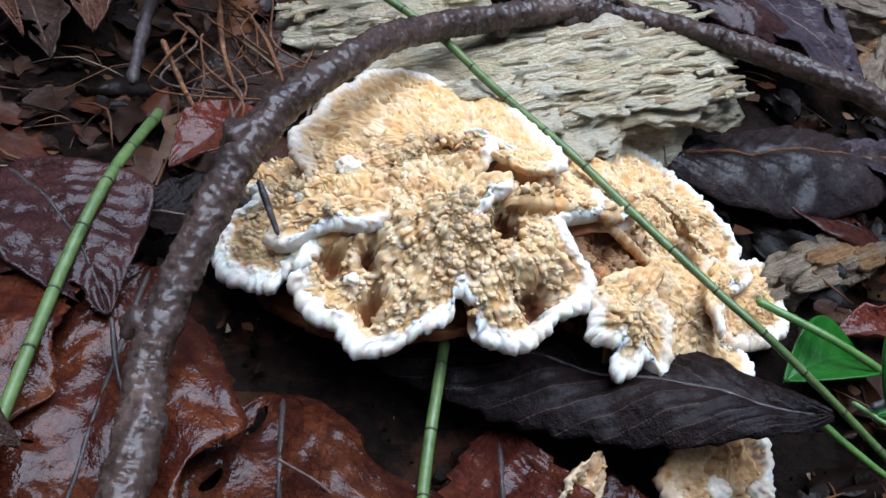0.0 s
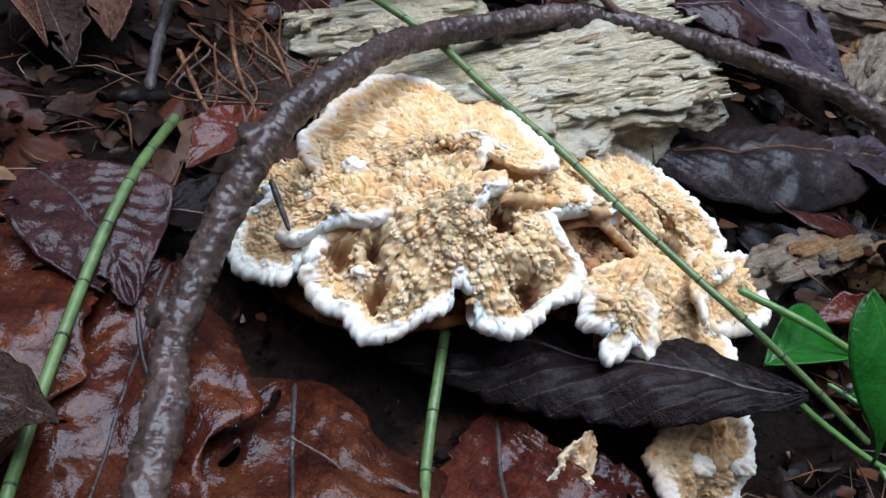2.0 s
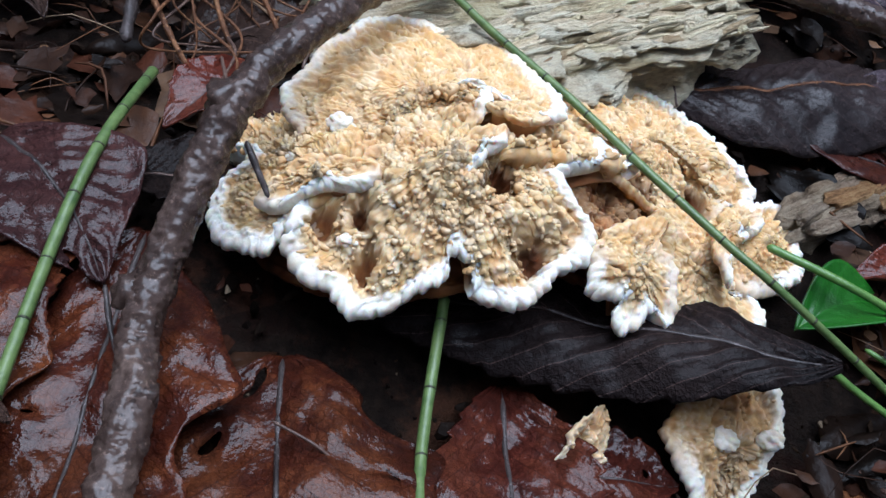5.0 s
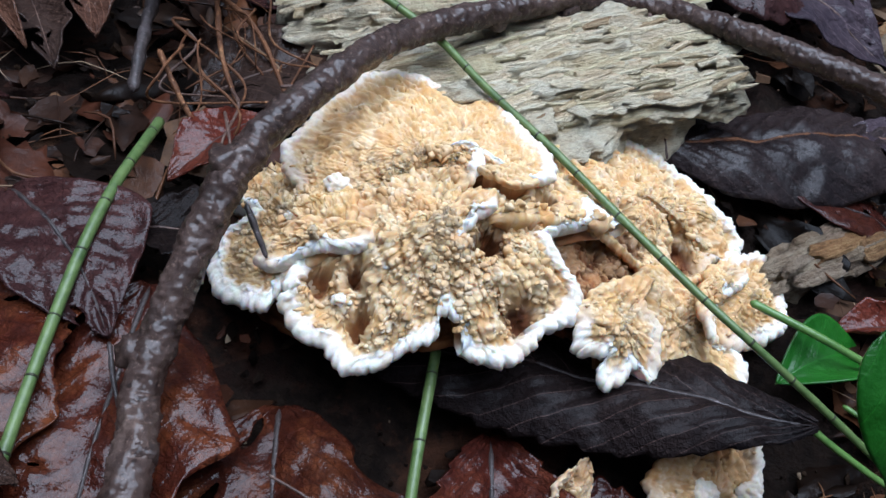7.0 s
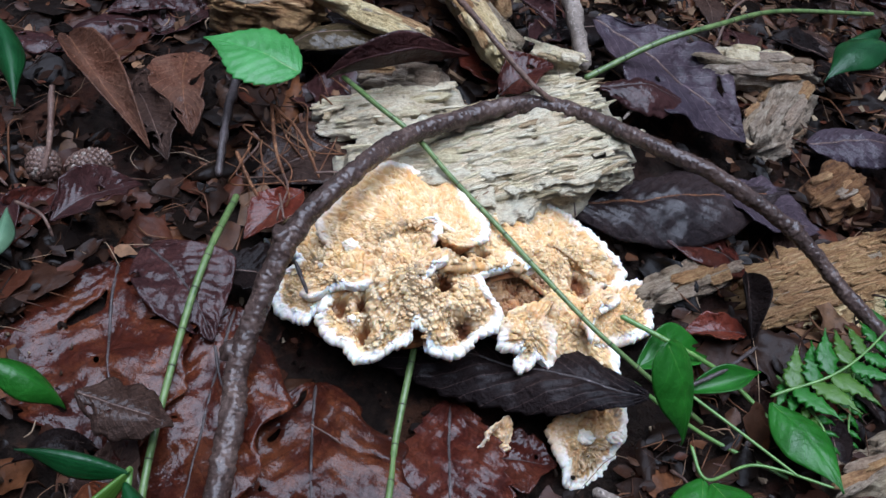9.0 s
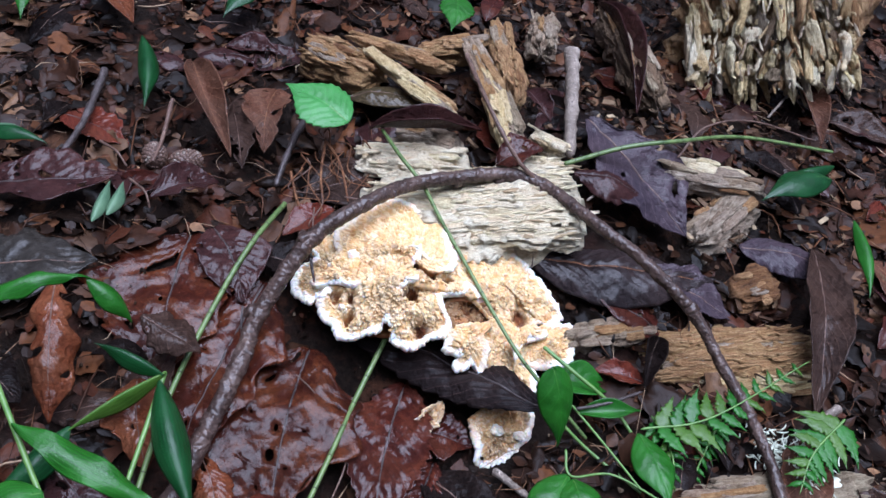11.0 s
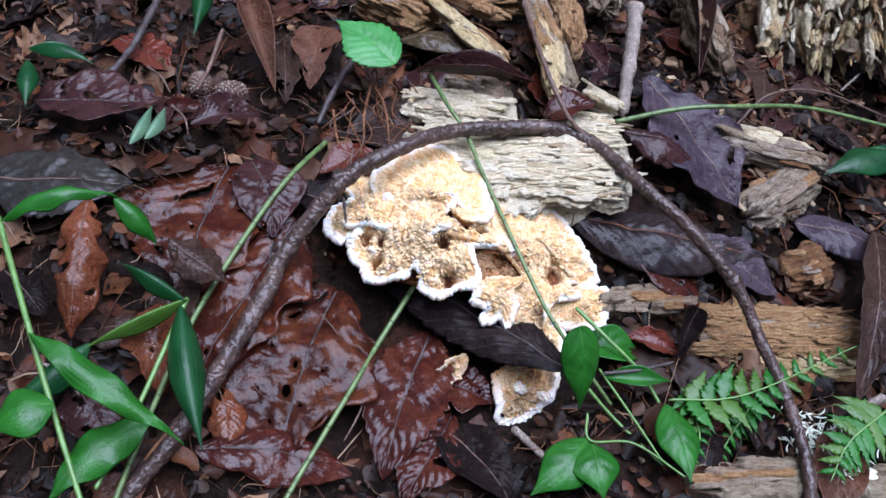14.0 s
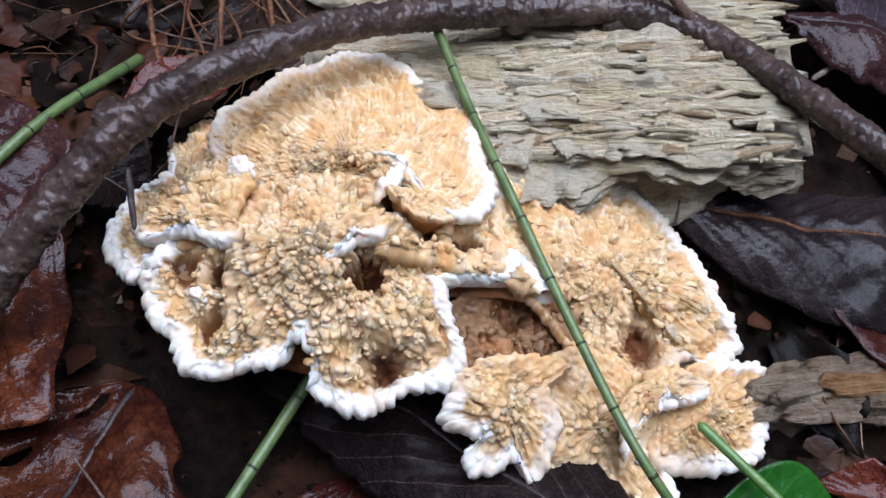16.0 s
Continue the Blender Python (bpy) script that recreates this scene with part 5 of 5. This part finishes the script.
twig("dead_straw", [(27, 95, 19.0), (31, 103, 22.1), (33, 114, 19.2)], 0.50, "thin dead stalk on wet leaves", hue=1)
twig("dead_straw", [(81, 208, 5.7), (84, 221, 6.9), (87, 238, 2.4)], 0.70, "thin dead stalk on wet leaves", hue=1)
for n in range(10):
    at = random.Random(600 + n)
    x, y = at.uniform(-80, -52), at.uniform(38, 80)
    pts = [(x, y, at.uniform(6, 14)), (x + at.uniform(-4, 8), y + at.uniform(-9, 2), at.uniform(8, 14)), (x + at.uniform(0, 14), y + at.uniform(-16, -3), at.uniform(3, 9)), (x + at.uniform(4, 18), y + at.uniform(-22, -6), 2)]
    twig("dead_straw", pts, at.uniform(0.18, 0.5), "curved orange-brown dead plant fibre", hue=3 if n % 3 else 0)
wood_chunk((-38, 56, 8.1), (24, 90, 20.4), 40.1, "pale weathered rotten wood slab with flaking layers", z=16, hue=0, seed=1, flakes=600)
wood_chunk((-57, 79, 6.6), (-21, 89, 15.5), 15.1, "pale crumbling rotten wood piece", z=14, hue=0, seed=2, flakes=30)
wood_chunk((-2, 97, 16.0), (15, 107, 18.3), 10.7, "pale splintered rotten wood piece", z=12, hue=0, seed=3, flakes=20)
wood_chunk((44, 50, -2.9), (67, 71, -4.0), 10.1, "grey-brown rotten wood chip", z=14, hue=1, seed=4)
wood_chunk((73, 117, 6.6), (85, 147, 10.3), 15.3, "grey crumbly rotten wood lump", z=16, hue=1, seed=5)
wood_chunk((49, 128, 20.3), (86, 152, 11.9), 9.2, "pale brown splintered wood strip", z=10, hue=1, seed=6)
wood_chunk((94, 104, 0.5), (107, 116, 3.5), 15.8, "small brown rotten wood lump", z=14, hue=2, seed=7)
wood_chunk((76, 63, -7.8), (126, 94, -2.2), 21.3, "yellow-brown decayed log piece", z=16, hue=2, seed=8, flakes=260)
wood_chunk((100, 9, -4.1), (157, 47, -2.0), 14.4, "brown bark-covered wood piece", z=16, hue=1, seed=9)
wood_chunk((89, 59, -10.0), (128, 83, -4.5), 12.0, "pale yellow splintered rotten wood", z=10, hue=3, seed=10, flakes=80)
wood_chunk((-108, 120, 11), (-74, 116, 16), 19, "fibrous orange-brown rotten wood lump", z=14, hue=2, seed=11, flakes=40)
wood_chunk((-92, 127, 19), (-48, 129, 22), 4.5, "thin orange-brown wood splinter", z=5, hue=2, seed=18, flakes=6)
wood_chunk((-79, 121, 19), (-32, 102, 24), 4.5, "long pale wood splinter on the litter", z=5, hue=3, seed=19, flakes=8)
wood_chunk((-44, 172, 17), (-18, 128, 24), 11, "splintered yellow-brown wood fragment", z=14, hue=2, seed=12, flakes=40)
wood_chunk((-46, 150, 20), (-10, 109, 24), 8, "fibrous grey-brown wood fragment", z=9, hue=1, seed=20, flakes=30)
wood_chunk((-30, 196, 15), (-22, 170, 20), 13, "crumbling grey-brown wood lump", z=12, hue=1, seed=21, flakes=30)
wood_chunk((-66, 143, 14), (-44, 160, 18), 10, "crumbling orange-brown wood lump", z=10, hue=2, seed=22, flakes=25)
wood_chunk((-6, 224, 15.6), (33, 167, 23.3), 13.4, "grey split rotten wood splinter", z=16, hue=1, seed=13)
wood_chunk((-34, 134, 22.4), (-11, 101, 25.3), 7.0, "crumbling yellow-brown wood fragment", z=8, hue=3, seed=14, flakes=25)
wood_chunk((51, 133, 19.9), (79, 152, 13.0), 7.9, "pale splintered dead wood strip", z=8, hue=0, seed=15, flakes=10)
wood_chunk((-4, 114, 21.4), (11, 112, 22.7), 6.4, "pale wood crumb by the slab", z=8, hue=0, seed=16, flakes=6)
wood_chunk((-51, 95, 10.6), (-25, 95, 17.7), 8.7, "grey crumbling wood piece behind the slab", z=10, hue=1, seed=17, flakes=12)


def build_stump():
    """The crumbling stump whose fibres hang down over a dark hollow."""
    top = new("rotten_stump")
    face = Vector((0.062, 0.222, 0.007))
    across, up, back = Vector((0.85, 0.28, 0.45)), Vector((-0.50, 0.45, 0.74)), Vector((0.01, 0.84, -0.54))
    top.location = (face.x, face.y + 0.03, ground_height(face.x, face.y))
    tagged(top, "crumbling yellow-brown rotten stump with hanging fibres", "stump")
    rng = random.Random(5)

    def lay(ob, a, b, depth, jitter):
        d = (up + Vector((rng.gauss(0, jitter), rng.gauss(0, jitter), rng.gauss(0, jitter)))).normalized()
        turn = d.to_track_quat("X", "Z").to_matrix().to_4x4() @ Matrix.Rotation(rng.uniform(0, 6.28), 4, "X")
        ob.matrix_local = Matrix.Translation(face + across * a + up * b + back * depth - top.location) @ turn

    for k in range(230):
        a = rng.uniform(-0.021, 0.052)
        fringe = -0.004 - 0.012 * noise.noise(Vector((a * 120, 0.3, 0))) - (0.010 if a > 0.006 else 0.0)
        ln = 6 + 20 * rng.random() ** 2
        b = max(rng.uniform(-0.01, 0.07), fringe + 0.4 * ln * MM)
        v, f = fibre_block("splinter", ln, rng.uniform(2.5, 7), rng.uniform(2, 4.5), 30 + k, 2.0, 2.2)
        ob = mesh_object("splinter", v * MM, f, WOOD[rng.choices((3, 0, 2, 1), (5, 1.5, 2, 1))[0]], top)
        lay(ob, a, b, rng.uniform(-0.004, 0.007), 0.24)
    for k in range(300):
        s = new("flake", flake_mesh((3, 0, 2, 1)[k % 4], k % 9))
        s.parent = top
        a = rng.uniform(-0.021, 0.052)
        lay(s, a, rng.uniform(-0.006 if a > 0.006 else 0.002, 0.06), rng.uniform(-0.007, 0.001), 0.45)
    v, f = fibre_block("core", 80, 80, 20, 60, 1.3, 2.0)
    ob = mesh_object("core", v * MM, f, WOOD[2], top)
    turn = Matrix((up, across, -back)).transposed().to_4x4()
    ob.matrix_local = Matrix.Translation(face + across * 0.018 + up * 0.046 + back * 0.024 - top.location) @ turn


build_stump()


def build_cone(x, y, z, turn, lean):
    """A small woody cone with overlapping scales."""
    rng = random.Random(int(x * 10))
    top = new("alder_cone")
    top.matrix_world = pose(x * MM, y * MM, z * MM, lean, 0, turn)
    tagged(top, "small brown woody cone lying on the litter", "cone", "fallen cones")
    bm = bmesh.new()
    bmesh.ops.create_uvsphere(bm, u_segments=16, v_segments=10, radius=4.2 * MM)
    for w in bm.verts:
        w.co.z *= 1.5
    me = bpy.data.meshes.new("core")
    bm.to_mesh(me)
    bm.free()
    me.materials.append(TWIG[0])
    core = new("core", me)
    core.parent = top
    for k in range(120):
        t = (k + 0.5) / 120
        zz = (t * 2 - 1) * 6.0
        rr = 4.3 * math.sqrt(max(0.0, 1 - (zz / 6.6) ** 2))
        a = k * 2.39996
        p = np.array((rr * math.cos(a), rr * math.sin(a), zz))
        b = bmesh.new()
        bmesh.ops.create_icosphere(b, subdivisions=1, radius=0.85 * MM)
        for w in b.verts:
            w.co.z *= 0.55
        me = bpy.data.meshes.new("scale")
        b.to_mesh(me)
        b.free()
        me.materials.append(TWIG[1 if rng.random() < 0.08 else 0])
        s = new("scale", me)
        s.parent = top
        s.matrix_local = Matrix.Translation(Vector(p) * MM) @ Matrix.Rotation(a, 4, "Z") @ Matrix.Rotation(radians(50), 4, "Y")


def lichen(x, y, z, spread, seed):
    """A tuft of thin branching pale strands."""
    rng = random.Random(seed)
    verts, faces = [], []
    for _ in range(170):
        p = np.array((x + rng.gauss(0, spread), y + rng.gauss(0, spread), z + rng.uniform(-1, 2)))
        a = rng.uniform(0, 6.28)
        d = np.array((math.cos(a), math.sin(a), rng.uniform(0.1, 0.9))) * rng.uniform(2, 4.5)
        mid = p + 0.5 * d + np.array([rng.gauss(0, 0.6) for _ in range(3)])
        v, f, _ = tube(np.array([p, mid, p + d]) * MM, np.array((0.4, 0.3, 0.15)) * MM, 1.0 * MM, 5)
        n = len(verts)
        verts += v.tolist()
        faces += [tuple(n + i for i in q) for q in f]
    ob = mesh_object("lichen", verts, faces, LICHEN, origin=Vector((x, y, z)) * MM)
    tagged(ob, "pale grey-green tufted lichen on dead wood", "lichen")


def pebble(x, y, z, r):
    bm = bmesh.new()
    bmesh.ops.create_icosphere(bm, subdivisions=3, radius=r * MM)
    for w in bm.verts:
        w.co *= 1 + 0.12 * noise.noise(w.co * 300)
        w.co.z *= 0.75
    me = bpy.data.meshes.new("small_cap")
    bm.to_mesh(me)
    bm.free()
    me.materials.append(LICHEN)
    me.polygons.foreach_set("use_smooth", [True] * len(me.polygons))
    ob = new("small_cap", me)
    ob.location = Vector((x, y, z)) * MM
    tagged(ob, "small smooth white mushroom cap beside lichen", "mushroom")


lichen(125, 43, -2.7, 5, 1)
lichen(136, 41, -2.3, 4, 2)
pebble(144, 40, -0.1, 3.2)
build_cone(-125, 34, 5, 40, 70)
build_cone(-114, 38, 5, -30, 75)


def scattered_leaves(count):
    """Smaller broken leaves between the large ones."""
    rng = random.Random(77)
    kinds = [(2, "ragged purplish brown dead leaf on the litter"), (3, "ragged blackish wet dead leaf on the litter"), (1, "broken dark red dead leaf on the litter"),
             (9, "broken dull brown dead leaf on the litter"), (6, "broken pale brown dead leaf on the litter"), (5, "torn brick red dead leaf on the litter")]
    made = 0
    while made < count:
        x, y = rng.uniform(-0.26, 0.2), rng.uniform(-0.12, 0.36)
        if math.hypot((x - 0.0) / 1.15, y - 0.03) < 0.062 or (-0.05 < x < 0.03 and 0.05 < y < 0.10):
            continue
        if under_large_leaf(x, y):
            continue
        k = rng.choices(kinds, (4, 4, 2.5, 6, 2, 1.5))[0]
        a, ln = rng.uniform(0, 6.28), rng.uniform(14, 36)
        d = np.array((math.cos(a), math.sin(a))) * 0.5 * ln
        p = np.array((x, y)) * 1000
        ends = [(*q, 1000 * ground_height(*(q * MM)) + rng.uniform(0.5, 5.0)) for q in (p - d, p + d)]
        dead_leaf(ends[0], ends[1], ln * rng.uniform(0.4, 0.75), k[1], hue=k[0], arch=rng.uniform(0, 4), curl=rng.uniform(-4, 5), serrate=rng.choice((0, 0, 0.6)),
                  ragged=rng.uniform(0.3, 1.0), holes=rng.choice((0, 0, 0.3)), veins=9, seed=200 + made, size=(34, 15))
        made += 1


scattered_leaves(185)


# ---- loose litter that nobody could count ----
def scatter_spot(rng):
    while True:
        x, y = rng.uniform(-0.30, 0.24), rng.uniform(-0.14, 0.42)
        if rng.random() < 1.15 - 1.9 * max(0.0, math.hypot(x + 0.01, y - 0.06) - 0.1):
            return x, y


def litter_height(x, y, lift, rng):
    """Height of a loose piece; pressed down where a large leaf lies."""
    z = rng.uniform(0.0, lift) * MM
    if math.hypot((x - 0.004) / 1.25, y - 0.028) < 0.043:
        return ground_height(x, y) - 0.012
    if under_large_leaf(x, y):
        return ground_height(x, y) - 0.006
    return ground_height(x, y) + z


def leaf_fragments(count, size, seed, name, label, stops, lift):
    rng = random.Random(seed)
    verts, faces = [], []
    for _ in range(count):
        x, y = scatter_spot(rng)
        s = rng.uniform(*size) * MM
        m = Matrix.Translation((x, y, litter_height(x, y, lift, rng))) @ Euler((rng.gauss(0, 0.22), rng.gauss(0, 0.22), rng.uniform(0, 6.28))).to_matrix().to_4x4()
        asp, bend, base = rng.uniform(0.35, 0.9), rng.uniform(-0.35, 0.35), len(verts)
        k1 = 3 if s < 4.2 * MM else 5 if s < 9 * MM else 8
        for i in range(k1):
            for j in range(k1):
                u, v = 2 * i / (k1 - 1) - 1, 2 * j / (k1 - 1) - 1
                rag = 1 + (rng.uniform(-0.12, 0.12) + 0.5 * noise.noise(Vector((2.2 * u + 9 * base, 2.2 * v, 0)))) * (max(abs(u), abs(v)) > 0.95)
                k = 1 - 0.42 * abs(u * v)
                verts.append((m @ Vector((u * s * rag * k, v * s * asp * rag * k, s * bend * (v * v + 0.3 * u) + rng.uniform(-0.05, 0.05) * s)))[:])
        for i in range(k1 - 1):
            for j in range(k1 - 1):
                if k1 < 8 or rng.random() < 0.85 or (i not in (0, k1 - 2) and j not in (0, k1 - 2)):
                    a = base + i * k1 + j
                    faces.append((a, a + 1, a + k1 + 1, a + k1))
    ob = mesh_object(name, verts, faces, litter_material(name, stops))
    if size[1] > 12:
        add_thickness(ob, 0.25 * MM)
    tagged(ob, label, "leaf litter", kind="stuff")


def crumbs(count, seed):
    rng = random.Random(seed)
    bm = bmesh.new()
    bmesh.ops.create_icosphere(bm, subdivisions=1, radius=1.0)
    bv = [Vector(w.co) for w in bm.verts]
    bf = [[w.index for w in p.verts] for p in bm.faces]
    bm.free()
    verts, faces = [], []
    for _ in range(count):
        x, y = scatter_spot(rng)
        s = MM * (0.3 + 1.0 * rng.random() ** 3)
        m = Matrix.Translation((x, y, ground_height(x, y) + 0.001)) @ Euler((rng.random() * 6, rng.random() * 6, rng.random() * 6)).to_matrix().to_4x4()
        sc = (rng.uniform(0.7, 1.8), rng.uniform(0.6, 1.2), rng.uniform(0.4, 0.9))
        b = len(verts)
        for p in bv:
            q = Vector((p.x * sc[0], p.y * sc[1], p.z * sc[2])) * s * rng.uniform(0.55, 1.35)
            verts.append((m @ q)[:])
        faces += [[b + i for i in f] for f in bf]
    ob = mesh_object("soil_crumbs", verts, faces, litter_material("soil_crumbs", [(0.0, (0.004, 0.0025, 0.002)), (0.55, (0.016, 0.0095, 0.006)), (0.9, (0.055, 0.035, 0.022)), (1.0, (0.34, 0.26, 0.17))], (0.6, 0.9), 0.04))
    ob.data.polygons.foreach_set("use_smooth", [False] * len(ob.data.polygons))
    tagged(ob, "loose crumbs of soil and rotten wood", "soil crumbs", kind="stuff")


def needles(count, seed):
    rng = random.Random(seed)
    verts, faces = [], []
    for _ in range(count):
        x, y = scatter_spot(rng)
        ln, r = rng.uniform(4, 24) * MM, (0.09 + 0.3 * rng.random() ** 2.5) * MM
        a, tilt = rng.uniform(0, 6.28), rng.gauss(0, 0.18)
        d = Vector((math.cos(a) * math.cos(tilt), math.sin(a) * math.cos(tilt), math.sin(tilt)))
        c = Vector((x, y, litter_height(x, y, 5, rng)))
        sag = Vector((rng.gauss(0, 0.2), rng.gauss(0, 0.2), rng.uniform(-0.1, 0.18))) * ln
        pts = [c - d * ln / 2, c + sag, c + d * ln / 2]
        v, f, _ = tube([p[:] for p in pts], r, ln / 5, 4)
        b = len(verts)
        verts += v.tolist()
        faces += [tuple(b + i for i in q) for q in f]
    ob = mesh_object("twig_litter", verts, faces, litter_material("twig_litter", [(0.0, (0.015, 0.009, 0.006)), (0.45, (0.06, 0.028, 0.016)), (0.8, (0.17, 0.08, 0.037)), (1.0, (0.38, 0.28, 0.18))], (0.35, 0.7)))
    tagged(ob, "thin dead needles, straws and rootlets", "twig litter", kind="stuff")


def wood_bits(count, seed):
    """Short pale splinters fallen from the slab and the stump."""
    rng = random.Random(seed)
    verts, faces = [], []
    while len(faces) < 6 * count:
        x, y = rng.gauss(0.055, 0.06), rng.gauss(0.165, 0.055)
        if y < 0.07 or under_large_leaf(x, y):
            continue
        ln, w, h = rng.uniform(1.5, 6), rng.uniform(0.6, 2.8), rng.uniform(0.5, 1.8)
        m = Matrix.Translation((x, y, ground_height(x, y) + rng.uniform(0.001, 0.006))) @ Euler((rng.gauss(0, 0.4), rng.gauss(0, 0.3), rng.gauss(0, 1.1))).to_matrix().to_4x4()
        b = len(verts)
        for u in (-1, 1):
            for v, k in ((-1, -1), (1, -1), (1, 1), (-1, 1)):
                verts.append((m @ (Vector((u * ln * rng.uniform(0.35, 0.6), v * w * rng.uniform(0.25, 0.6), k * h * rng.uniform(0.3, 0.6))) * MM))[:])
        faces += [tuple(b + i for i in q) for q in ((0, 1, 2, 3), (7, 6, 5, 4), (0, 4, 5, 1), (1, 5, 6, 2), (2, 6, 7, 3), (3, 7, 4, 0))]
    stops = [(0.0, (0.03, 0.016, 0.009)), (0.5, (0.08, 0.046, 0.026)), (0.85, (0.18, 0.12, 0.07)), (1.0, (0.40, 0.32, 0.2))]
    ob = mesh_object("wood_bits", verts, faces, litter_material("wood_bits", stops, (0.5, 0.8), 0.05))
    ob.data.polygons.foreach_set("use_smooth", [False] * len(ob.data.polygons))
    tagged(ob, "pale loose splinters of rotten wood", "wood bits", kind="stuff")


DARK_STOPS = [(0.0, (0.004, 0.0024, 0.0014)), (0.28, (0.011, 0.0058, 0.0034)), (0.42, (0.034, 0.0145, 0.0075)), (0.54, (0.017, 0.0092, 0.0060)),
              (0.64, (0.068, 0.0215, 0.0100)), (0.74, (0.024, 0.0125, 0.0075)), (0.86, (0.115, 0.046, 0.018)), (0.92, (0.045, 0.026, 0.017)), (1.0, (0.22, 0.125, 0.065))]
leaf_fragments(360, (8, 15), 16, "leaf_scraps", "broad wet brown and red scraps of dead leaves", DARK_STOPS, 3)
leaf_fragments(3000, (3, 9), 11, "leaf_litter", "brown decaying leaf fragments matted on the soil", DARK_STOPS, 4)
leaf_fragments(9750, (1.0, 3.5), 12, "leaf_crumbs", "small brown leaf crumbs", DARK_STOPS, 5)
crumbs(10200, 13)
needles(5100, 14)
wood_bits(380, 15)
